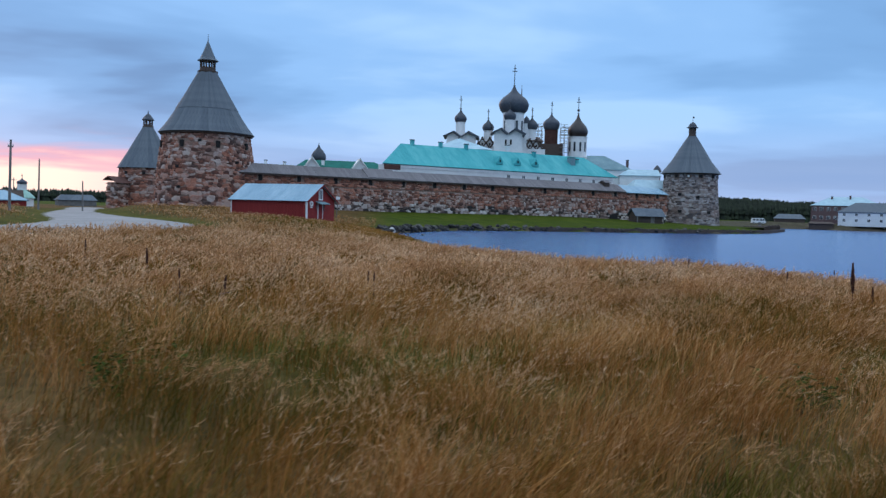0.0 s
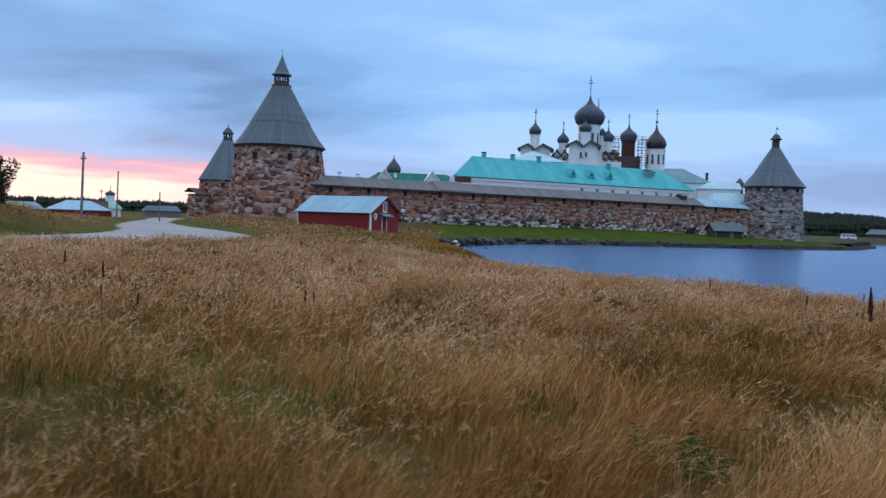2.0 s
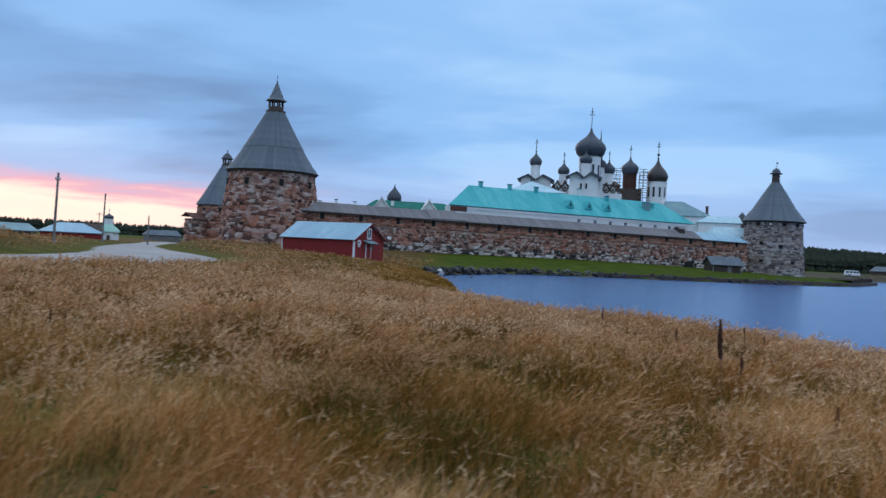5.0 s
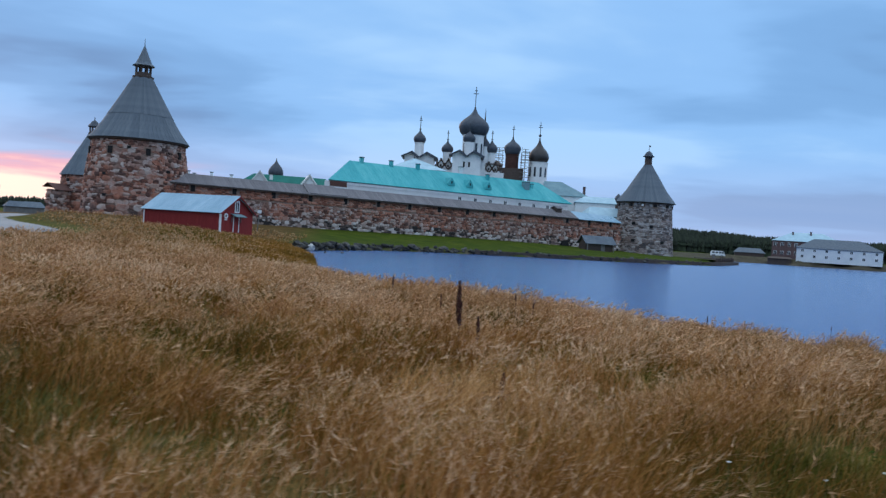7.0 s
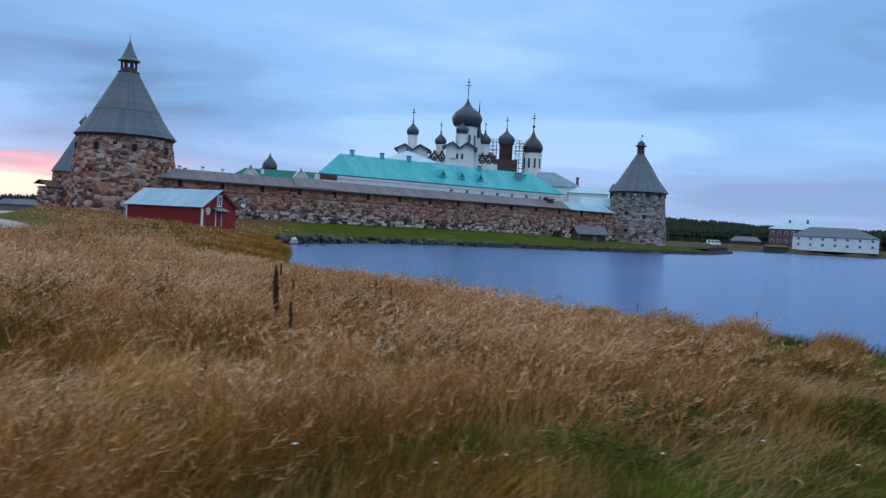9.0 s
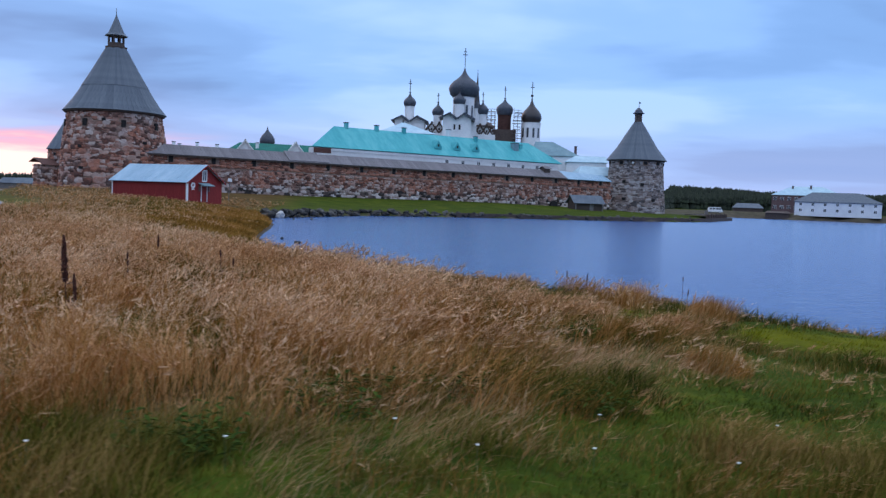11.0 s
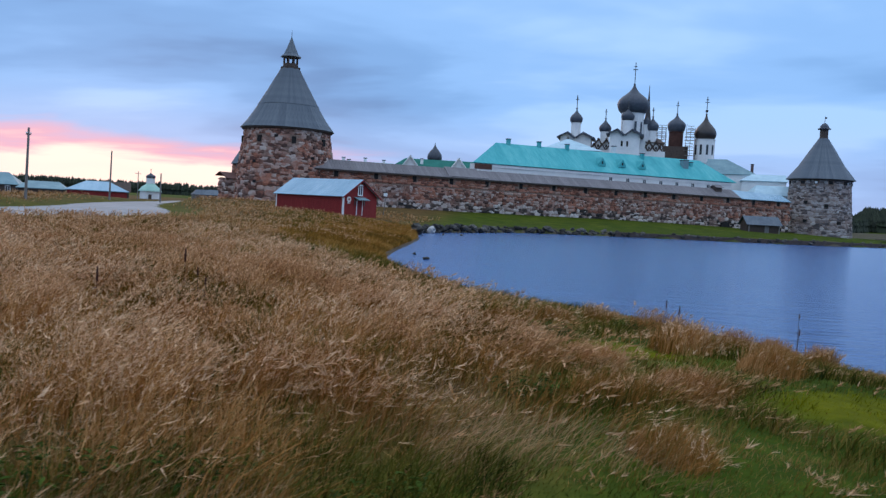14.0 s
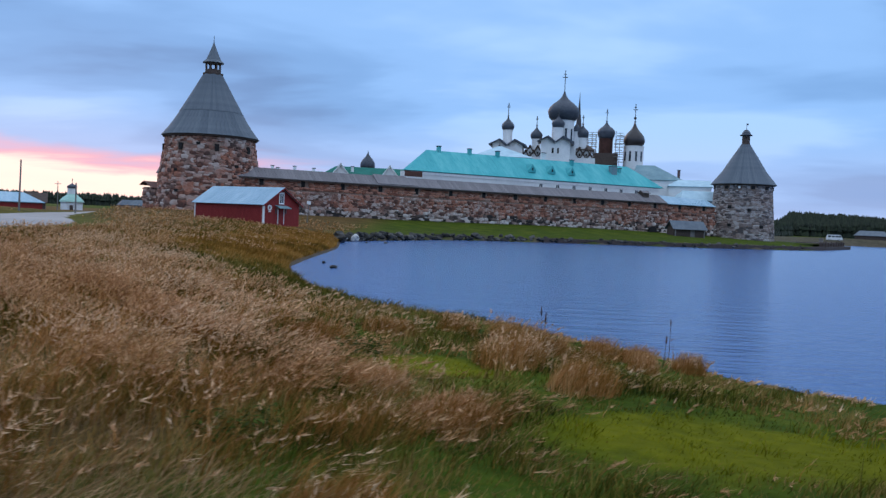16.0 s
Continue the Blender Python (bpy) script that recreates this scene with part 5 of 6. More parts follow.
def driftwood():
    bm = bmesh.new()
    a, b = Vector((17.9, 23.5, 0.06)), Vector((18.75, 22.95, 0.05))
    prev = None
    for k in range(7):
        t = k / 6
        c = a.lerp(b, t) + Vector((0, 0, 0.03 * math.sin(5 * t)))
        r = 0.035 * (1 - 0.5 * t)
        ring = [bm.verts.new(c + Vector((0.5 * r * math.cos(q), r * math.cos(q), r * math.sin(q)))) for q in np.linspace(0, 2 * math.pi, 7)[:-1]]
        if prev:
            for i in range(6):
                j = (i + 1) % 6
                bm.faces.new((prev[i], prev[j], ring[j], ring[i]))
        prev = ring
    ob = part("driftwood", bm, "bark")
    tagged(ob, "thin dark driftwood stick lying at the waterline", "driftwood")


driftwood()

# ---- far shore ----
house("wharf_house", 178.6, 316.2, 2.75, -31.5, 31, 12, 4.7, 3.9, "plaster", "plank_roof", "long white two-storey house with grey hipped roof", 6.5, 8.5, rows=2, win_w=0.9, win_h=1.0, step=3.9)
house("brick_house", 203.0, 382.5, 3.0, -30, 31, 16, 8.2, 4.4, "red_brick", "pale_roof", "dull red brick house with pale snow-coloured roof", 9, 9, rows=2, win_w=1.3, win_h=1.6, step=3.0, chims=((9, 6, 11.2, 1.4, "red_brick"), (17, 6, 11.6, 1.4, "red_brick")))
house("low_house", 165.0, 342.0, height(168, 342), -24, 12, 7, 1.5, 2.0, "dark_wood", "plank_roof", "low dark wooden house with grey roof", 2, 2)
house("red_house", 233.0, 333.0, 2.6, -33, 15, 9, 4.6, 3.0, "red_wall", "plank_roof", "dark red wooden house with white windows and grey roof", 2, 2, rows=1, win_w=1.1, win_h=1.5, step=3.0)
house("low_house", 168.0, 319.0, height(171, 320) - 0.2, -28, 9, 5, 1.6, 0.8, "dark_wood", "dark_wood", "low dark boat shed on the shore", 1, 1)

# ---- village on the road side ----
house("red_store", -88.5, 167.0, 0.9, 29, 11.8, 9, 2.3, 2.0, "red_wall", "shed_roof", "long low red store with pale sheet roof", 4, 4)
house("cottage", -103, 172.0, 1.0, 27, 9.5, 8, 2.0, 1.6, "dark_wood", "slate_roof", "grey cottage with dull sheet roof", 2, 2)
house("cottage", -120, 176.0, 1.0, 24, 12, 8, 2.5, 2.8, "dark_wood", "slate_roof", "dark cottage with brownish roof", 3, 3, rows=1, step=3)
house("cottage", -89, 184.5, 1.0, 27, 4.5, 5, 2.2, 2.2, "dark_wood", "dark_wood", "small dark cottage with dark gable roof", 0, 0)
house("cottage", -138, 196.0, 1.2, 24, 13, 8, 2.2, 2.0, "dark_wood", "slate_roof", "dark house with dull grey roof", 2, 2)
for k_, (x_, y_, w_) in enumerate(((-127, 330, 9), (-112, 338, 12), (-138, 345, 10), (-100, 350, 8))):
    house("cottage", x_, y_, 1.0, 20 + 5 * k_, w_, 7, 2.6, 2.2, ("concrete", "dark_wood")[k_ % 2], ("plank_roof", "slate_roof")[k_ % 2], "small far cottage with dull roof", 2, 2)


def roadside_chapel():
    c = thing("roadside_chapel", -118.2, 264.8, 0.7, 25, "small white chapel with pale green roof and cupola", "chapel")
    part("wall", lathe([(3.5, -0.5), (3.5, 3.0), (3.7, 3.1), (0.0, 3.2)], 8, turn=math.pi / 8), "plaster", c)
    part("roof", lathe([(4.0, 3.0), (3.8, 3.5), (2.8, 4.5), (1.7, 5.3), (1.3, 5.8), (0.0, 5.9)], 8, turn=math.pi / 8), "pale_green", c, "pale green sheet roof")
    part("drum", lathe([(1.4, 5.3), (1.4, 7.3), (1.6, 7.4), (0.0, 7.5)], 16), "plaster", c)
    o = part("onion_dome", onion(0, 0, 1.55, 7.3, 7.9, 9.3, 18), "dome", c, smooth=True)
    part("cross", cross(0, 0, 8.9, 10.6, 0.08), "metal", o)
    part("door", boxes((-0.5, 0.5, -3.45, -3.15, 0, 2.0)), "dark_wood", c)


M["pale_green"] = material("pale_green_sheet", [(0.25, 0.45, 0.38), (0.33, 0.54, 0.46), (0.42, 0.62, 0.54)], 0.6, 0.5, 0.1)
roadside_chapel()


def utility_pole(x, y, z, h, lean=0.0, arm=True, label="tall bare wooden utility pole with a crossarm", reach=0.9, thick=0.15):
    p = thing("utility_pole", x, y, z, 35, label, "utility pole", "utility poles")
    part("pole", lathe([(thick, -0.5), (thick * 0.7, h), (0.0, h + 0.02)], 10), "grey_wood", p, m=pose(0, 0, 0, 0, lean, 0))
    if arm:
        a = part("crossarm", boxes((-reach, reach, -0.05, 0.05, h - 0.75, h - 0.62)), "grey_wood", p, m=pose(0, 0, 0, 0, lean, 0))
        for k in (-0.88 * reach, -0.35 * reach, 0.35 * reach, 0.88 * reach):
            part("insulator", lathe([(0.035, h - 0.62), (0.06, h - 0.55), (0.045, h - 0.45), (0.0, h - 0.42)], 8, k, 0), "white_paint", a)
    return p


utility_pole(-37.5, 52.8, height(-37.5, 52.8), 12.2 - height(-37.5, 52.8), 0.5, reach=0.4)
s_ = utility_pole(-37.9, 53.8, height(-37.9, 53.8), 7.3 - height(-37.9, 53.8), 6, False, "short leaning timber strut beside a pole", thick=0.07)
utility_pole(-42.3, 83.2, height(-42.3, 83.2), 9.3 - height(-42.3, 83.2), 1, reach=0.25)
utility_pole(-57.6, 127.8, height(-57.6, 127.8), 9.6 - height(-57.6, 127.8), 1, False, "bare wooden pole beside the road")
utility_pole(-56.4, 143.0, height(-56.4, 143.0), 6.8 - height(-56.4, 143.0), 0, False, "thin bare pole near the fortress tower")
for x_, y_, t_ in ((-110, 240, 9.5), (-95, 330, 12.0)):
    utility_pole(x_, y_, height(x_, y_), t_ - height(x_, y_), 0, True)


def leaf_cloud(centres, count, size, seed, flat=1.0):
    """Small leaf-shaped quads scattered round limb ends: arrays for one mesh."""
    r = np.random.RandomState(seed)
    c = np.array(centres)
    k = r.randint(0, len(c), count)
    d = r.normal(size=(count, 3))
    d /= np.linalg.norm(d, axis=1)[:, None]
    p = c[k, :3] + d * (c[k, 3] * r.uniform(0.25, 1.0, count) ** 0.6)[:, None] * np.array([1, 1, flat])
    a, b = r.normal(size=(count, 3)), r.normal(size=(count, 3))
    a /= np.linalg.norm(a, axis=1)[:, None]
    b = np.cross(a, b)
    b /= np.linalg.norm(b, axis=1)[:, None]
    s = size * r.uniform(0.6, 1.4, count)[:, None]
    v = np.stack([p - a * s, p + b * s * 0.5, p + a * s, p - b * s * 0.5], 1).reshape(-1, 3)
    return v


def big_bush():
    x0, y0 = -38.0, 58.8
    z0 = height(x0, y0)
    t = thing("bush", x0, y0, z0, 0, "dark leafy bush with uneven crown against the sunset", "bush")
    r = random.Random(8)
    bm = bmesh.new()
    tips = []
    for k in range(18):
        a, lean = r.uniform(0, 2 * math.pi), r.uniform(0.05, 0.35)
        bx_, by_ = r.uniform(-1.7, 1.7), r.uniform(-0.9, 0.9)
        h = r.uniform(1.8, 3.9) * (1 - 0.12 * abs(bx_))
        prev = None
        for s in range(5):
            f = s / 4
            c = Vector((bx_ + math.cos(a) * lean * h * f, by_ + math.sin(a) * lean * h * f * 0.7, -0.1 + h * f))
            rad = 0.07 * (1 - 0.75 * f)
            ring = [bm.verts.new(c + Vector((rad * math.cos(q), rad * math.sin(q), 0))) for q in np.linspace(0, 2 * math.pi, 6)[:-1]]
            if prev:
                for i in range(5):
                    j = (i + 1) % 5
                    bm.faces.new((prev[i], prev[j], ring[j], ring[i]))
            prev = ring
            if s >= 1:
                tips.append((c.x, c.y, c.z, 0.42 + 0.3 * r.random()))
    part("limb", bm, "bark", t)
    v = leaf_cloud(tips, 22000, 0.085, 4)
    n = len(v) // 4
    me = mesh_from_arrays("crown", v, np.arange(len(v)), np.full(n, 4), M["bush_leaf"])
    ob = new("crown", me)
    ob.parent = t
    tagged(ob, "dark green-brown leaves")


big_bush()


def spruce_woods(name, pts, n, h0, h1, seed, label, low=(1, 1, 1, 1)):
    """A far wood of narrow conifers along a line of (x, y, ground height, depth)."""
    r = np.random.RandomState(seed)
    pts = np.array(pts, float)
    t = r.uniform(0, len(pts) - 1, n)
    c = np.stack([np.interp(t, range(len(pts)), pts[:, k]) for k in range(4)], 1)
    dep = r.uniform(0, 1, n)
    nrm = np.hypot(c[:, 0], c[:, 1])
    x, y = c[:, 0] * (1 + dep * c[:, 3] / nrm), c[:, 1] * (1 + dep * c[:, 3] / nrm)
    c[:, 2] = land(x, y) + 0.3 * r.uniform(h0, h1, n)
    h = r.uniform(h0, h1, n) * (1 + 0.07 * np.sin(t * 9) * np.sin(t * 3.1))
    h *= np.interp(t, (0, 1.2, 2.4, 3.2), low)
    w = h * r.uniform(0.26, 0.42, n)
    vs, fl, base = [], [], 0
    ang = np.linspace(0, 2 * np.pi, 6)[:-1]
    for tier, (za, zb, k) in enumerate(((-0.35, 0.55, 1.0), (0.3, 0.8, 0.72), (0.6, 1.0, 0.42))):
        ring = np.stack([x[:, None] + (w * k)[:, None] * np.cos(ang + tier), y[:, None] + (w * k)[:, None] * np.sin(ang + tier), np.repeat((c[:, 2] + h * za)[:, None], 5, 1)], 2)
        top = np.stack([x, y, c[:, 2] + h * zb], 1)[:, None, :]
        vs.append(np.concatenate([ring, top], 1).reshape(-1, 3))
        i = np.arange(n)[:, None] * 6 + base
        for k_ in range(5):
            fl.append(np.concatenate([i + k_, i + (k_ + 1) % 5, i + 5], 1))
        base += n * 6
    f = np.concatenate(fl)
    me = mesh_from_arrays(name, np.concatenate(vs), f.ravel(), np.full(len(f), 3), M["forest"])
    tagged(new(name, me), label, "woods", kind="stuff")


spruce_woods("far_woods", [(190, 520, 6, 180), (268, 680, 11, 200), (308, 665, 10, 200), (344, 642, 7, 200), (395, 620, 6, 200), (470, 580, 9, 180), (570, 552, 9, 160), (740, 500, 8, 140)], 11000, 8, 13, 1, "dark spruce forest on the far shore of the bay", (0.66, 0.7, 0.85, 1.0))
spruce_woods("far_woods", [(-1500, 500, 8, 200), (-1050, 900, 8, 200), (-760, 1150, 9, 200), (-620, 1260, 11, 200), (-480, 1300, 9, 200), (-250, 1350, 8, 200), (-60, 1400, 8, 200), (200, 1300, 8, 200)], 3600, 11, 17, 2, "dark low forest along the horizon")



# ---- grass ----
def grass_material(name, colours, patch, rough_=0.7):
    m = bpy.data.materials.new(name)
    m.use_nodes = True
    nt = m.node_tree
    b = nt.nodes["Principled BSDF"]
    N, Lk = nt.nodes.new, nt.links.new
    geo, tc, n1 = N("ShaderNodeNewGeometry"), N("ShaderNodeTexCoord"), N("ShaderNodeTexNoise")
    n1.inputs["Scale"].default_value, n1.inputs["Detail"].default_value = patch, 3
    Lk(tc.outputs["Object"], n1.inputs["Vector"])
    a = N("ShaderNodeMath")
    a.operation = "MULTIPLY_ADD"
    Lk(geo.outputs["Random Per Island"], a.inputs[0])
    a.inputs[1].default_value = 0.5
    s = N("ShaderNodeMath")
    s.operation = "MULTIPLY_ADD"
    Lk(n1.outputs[0], s.inputs[0])
    s.inputs[1].default_value, s.inputs[2].default_value = 2.0, -0.68
    Lk(s.outputs[0], a.inputs[2])
    r = N("ShaderNodeValToRGB")
    e = r.color_ramp.elements
    while len(e) < len(colours):
        e.new(0.5)
    for k, c in enumerate(colours):
        e[k].position = 0.12 + 0.76 * k / (len(colours) - 1)
        e[k].color = (*c, 1)
    Lk(a.outputs[0], r.inputs[0])
    Lk(r.outputs[0], b.inputs["Base Color"])
    b.inputs["Roughness"].default_value = rough_
    b.inputs["Specular IOR Level"].default_value = 0.05
    return m


M["dry_grass"] = grass_material("dry_grass", [(0.062, 0.056, 0.009), (0.14, 0.085, 0.014), (0.28, 0.115, 0.024), (0.42, 0.178, 0.05), (0.58, 0.31, 0.125)], 0.34)
M["plume"] = grass_material("grass_plume", [(0.39, 0.185, 0.076), (0.54, 0.28, 0.128), (0.68, 0.39, 0.205), (0.77, 0.51, 0.31)], 0.3)
M["rust_grass"] = grass_material("rust_sedge", [(0.10, 0.065, 0.012), (0.20, 0.098, 0.016), (0.31, 0.145, 0.026), (0.40, 0.21, 0.055)], 0.25)
M["straw"] = grass_material("flattened_straw", [(0.15, 0.08, 0.028), (0.26, 0.14, 0.055), (0.36, 0.20, 0.09), (0.47, 0.28, 0.15)], 0.6)
M["green_grass"] = grass_material("green_grass", [(0.017, 0.024, 0.004), (0.044, 0.053, 0.005), (0.092, 0.085, 0.009), (0.19, 0.128, 0.026), (0.31, 0.185, 0.062)], 0.6)
M["fresh_grass"] = grass_material("fresh_grass", [(0.08, 0.085, 0.003), (0.14, 0.138, 0.003), (0.21, 0.195, 0.006)], 0.9)

RND = np.random.RandomState(7)


def scatter(n, r0, r1):
    """Spots thinning out with distance from the footpath along the meadow."""
    s = RND.uniform(0, 1, n)
    r = np.exp(RND.uniform(math.log(r0), math.log(r1), n))
    a = np.radians(RND.uniform(-52, 46, n))
    return -6 + 20 * s + r * np.sin(a), -3 + 9 * s + r * np.cos(a), r


def blades(x, y, h, width, lean_x, lean_y, face, levels, droop=0.18):
    """Curved tapering blades as one array of vertices and faces; droop: how much the tip hangs."""
    n = len(x)
    z = land(x, y) - 0.02
    wx, wy = np.cos(face) * width / 2, np.sin(face) * width / 2
    vs = []
    ts = np.linspace(0, 1, levels + 1)
    for t in ts[:-1]:
        k = 1 - 0.75 * t ** 1.5
        cx, cy, cz = x + lean_x * t ** 1.7, y + lean_y * t ** 1.7, z + h * (t - droop * t ** 3)
        vs.append(np.stack([cx - wx * k, cy - wy * k, cz], 1))
        vs.append(np.stack([cx + wx * k, cy + wy * k, cz], 1))
    tip = np.stack([x + lean_x, y + lean_y, z + h * (1 - droop)], 1)
    vs.append(tip)
    m = 2 * levels + 1
    V = np.stack(vs, 1).reshape(-1, 3)
    o = np.arange(n)[:, None] * m
    cols = []
    for k in range(levels - 1):
        cols.append(np.concatenate([o + 2 * k, o + 2 * k + 1, o + 2 * k + 3, o + 2 * k + 2], 1))
    last = 2 * (levels - 1)
    tri = np.concatenate([o + last, o + last + 1, o + last + 2], 1)
    flat = np.concatenate(cols + [tri], 1).ravel()
    sizes = np.tile([4] * (levels - 1) + [3], n)
    return V, flat, sizes, tip


def open_ground(x, y):
    shed = (np.abs((x + 19.0) * 0.848 - (y - 114.7) * 0.53) < 7.2) & (np.abs((x + 19.0) * 0.53 + (y - 114.7) * 0.848) < 3.8)
    tower = np.hypot(x + 39.45, y - 161.2) < 10
    return (road_distance(x, y) > 0.3) & ~shed & ~tower


# lone clumps of dry grass in the turf: place, radius, height factor
CLUMPS = ((12.5, 21.8, 0.65, 1.7), (13.3, 22.6, 0.4, 1.1), (14.4, 23.2, 0.45, 1.3), (15.2, 23.2, 0.4, 0.9), (16.2, 22.8, 0.35, 0.9), (11.4, 23.2, 0.45, 1.0), (14.9, 21.2, 0.3, 0.7), (13.0, 15.4, 0.45, 0.9), (12.3, 17.4, 0.55, 1.2),
          (11.6, 13.3, 0.5, 0.7), (10.8, 12.5, 0.5, 0.6), (9.4, 18.2, 0.55, 0.8), (10.3, 20.2, 0.5, 0.6), (10.7, 14.4, 0.4, 0.6), (13.4, 18.6, 0.35, 0.8), (11.0, 10.6, 0.35, 0.4))


def clumps(x, y):
    """Share of dry grass and its extra height in the lone clumps."""
    share, tall = np.zeros(np.shape(x)), np.zeros(np.shape(x))
    for cx, cy, r, h in CLUMPS:
        k = smooth(1.15, 0.45, np.hypot(x - cx, (y - cy) * 0.8) / r + 0.35 * rough(x, y, 0.35, cx))
        share, tall = np.maximum(share, k), np.maximum(tall, h * smooth(0.0, 0.35, k))
    return share, tall


def tall_share(x, y, d):
    """How much of the ground carries tall dry grass."""
    lawn = smooth(-1.6, 1.8, x - tall_edge(y) + 1.3 * rough(x, y, 1.9) + 0.8 * rough(x, y, 0.6, 4.0))
    lawn = np.where(y > 60, 0.0, lawn)
    share = (1 - lawn) * (1 - bright(x, y)) * (1 - 0.8 * smooth(-0.15, 0.3, rough(x, y, 1.25, 7.0)) * smooth(9.0, 11.0, x) * (y < 34))
    share = share * np.where(y > 34, smooth(0.6, 3.6, d + 2.0 * rough(x, y, 3.0, 6.0)), smooth(4.0, 8.0, d + 2.5 * rough(x, y, 1.2, 6.0)))
    share = share * (1 - 0.75 * smooth(0.35, 0.7, rough(x, y, 5.0, 8.0)) * smooth(30, 45, y))
    return share * np.where(x < -6, smooth(152, 138, y), smooth(112, 104, y)) * smooth(0.3, 5.0, road_distance(x, y))


def fringe(x, y, d):
    """A thin brown fringe along the top of the bank."""
    return 0.75 * smooth(-0.2, 0.4, rough(x, y, 0.7, 5.0)) * smooth(0.4, 0.9, d) * smooth(3.4, 1.8, d) * (y < 32)


def meadow():
    x, y, r = scatter(540000, 1.3, 140.0)
    d = shore_distance(x, y)
    thin = 0.15 + 0.85 * smooth(-0.45, 0.35, rough(x, y, 0.75, 3.0) + 0.45 * rough(x, y, 2.1, 5.5))
    keep = (d > 0.25) & open_ground(x, y) & (RND.uniform(0, 1, len(x)) < np.maximum.reduce([tall_share(x, y, d) * thin, fringe(x, y, d), clumps(x, y)[0], 0.26 * smooth(-0.1, 0.5, rough(x, y, 0.6, 8.0)) * smooth(4.0, 7.0, d) * (y < 34) * (1 - bright(x, y))]))
    x, y, r = x[keep], y[keep], r[keep]
    cs = np.array(CLUMPS)[np.repeat(np.arange(len(CLUMPS)), 1100)]
    a, q = RND.uniform(0, 2 * math.pi, len(cs)), cs[:, 2] * RND.uniform(0, 1, len(cs)) ** 0.6
    cx, cy = cs[:, 0] + q * np.cos(a), cs[:, 1] + 1.2 * q * np.sin(a)
    x, y, r = np.append(x, cx), np.append(y, cy), np.append(r, np.full(len(cx), 6.0))
    d = shore_distance(x, y)
    n = len(x)
    tuft = smooth(-0.6, 0.55, rough(x, y, 0.75, 3.0) + 0.45 * rough(x, y, 2.1, 5.5))
    share_, tall_ = clumps(x, y)
    h = (0.22 + 0.46 * tuft + 0.13 * rough(x, y, 4.5, 6.0)) * RND.uniform(0.6, 1.25, n)
    h *= 0.72 + 0.28 * smooth(1.0, 9.0, d)
    h *= np.where(y > 60, 0.75, 1.0)
    h *= 1 - 0.45 * smooth(3.4, 1.8, d) * (y < 34)
    h *= 1 - 0.25 * smooth(8.0, 11.0, x) * (y < 34)
    h *= 1 - 0.5 * smooth(0.4, 0.1, tall_share(x, y, d)) * (y < 34)
    h = np.where(share_ > 0.1, (0.14 + 0.40 * tall_) * RND.uniform(0.5, 1.15, n), h)
    # the wind combs the stalks into swaths, each swath with a bearing of its own
    gust = 0.26 + 0.38 * rough(x, y, 2.3, 1.7) + 0.25 * rough(x, y, 0.8, 4.4) + 0.4 * smooth(6, 12, x)
    turn = -0.25 + 0.9 * rough(x, y, 1.8, 9.3)
    lx = h * (gust * np.cos(turn) + RND.normal(0, 0.34, n))
    ly = h * (gust * np.sin(turn) + RND.normal(0, 0.30, n))
    lx, ly = lx * (1 - 0.7 * share_), ly * (1 - 0.7 * share_)
    w = (0.0022 + 0.00040 * r) * RND.uniform(0.6, 1.3, n)
    droop = np.clip(0.14 + 0.30 * np.hypot(lx, ly) / h, 0, 0.55)
    V, F, S, tip = blades(x, y, h, w, lx, ly, RND.uniform(-0.9, 0.9, n), 3, droop)
    me = mesh_from_arrays("tall_grass", V, F, S, M["dry_grass"])
    tagged(new("tall_grass", me), "tall dry golden-brown grass bent by the wind", "grass", kind="stuff")
    # feathery seed heads: short hairs along the upper stalk, blown to one side
    heads = smooth(-0.15, 0.4, rough(x, y, 2.6, 11.0) + 0.5 * rough(x, y, 0.9, 2.0))
    pick = RND.uniform(0, 1, n) < (0.06 + 0.50 * heads * (0.28 + 0.72 * smooth(3, 10, r)) + 0.55 * smooth(8, 20, r) * (0.4 + 0.6 * smooth(75, 45, r))) * (1 - 0.55 * share_)
    t, rr, hh, dd = tip[pick], r[pick], h[pick], droop[pick]
    lxx, lyy = lx[pick], ly[pick]
    k = 8
    m = len(t) * k
    f = RND.uniform(0, 1, m)
    base = np.repeat(t, k, 0) - np.stack([np.repeat(lxx, k) * 0.55 * f, np.repeat(lyy, k) * 0.55 * f, np.repeat(hh * (1 - 1.6 * dd), k) * 0.34 * f], 1)
    ln = RND.uniform(0.03, 0.075, m) * (1.15 - 0.6 * np.abs(f - 0.45)) * (1 + np.repeat(rr, k) * 0.012)
    away = np.stack([lxx, lyy], 1) / np.maximum(hh, 0.05)[:, None]
    dirs = np.stack([np.repeat(away[:, 0], k) + RND.normal(0, 0.35, m), np.repeat(away[:, 1], k) + RND.normal(0, 0.35, m), 0.5 + RND.normal(0, 0.35, m)], 1)
    side = np.stack([RND.normal(0, 1, m), RND.normal(0, 0.5, m), RND.normal(0, 1, m)], 1)
    side /= np.linalg.norm(side, axis=1)[:, None]
    ww = (0.0006 + (0.00026 + 0.0003 * smooth(8, 20, np.repeat(rr, k)) * smooth(60, 30, np.repeat(rr, k))) * np.repeat(rr, k))[:, None]
    P = np.stack([base - side * ww, base + side * ww, base + dirs * ln[:, None]], 1).reshape(-1, 3)
    me = mesh_from_arrays("grass_plumes", P, np.arange(3 * m), np.full(m, 3), M["plume"])
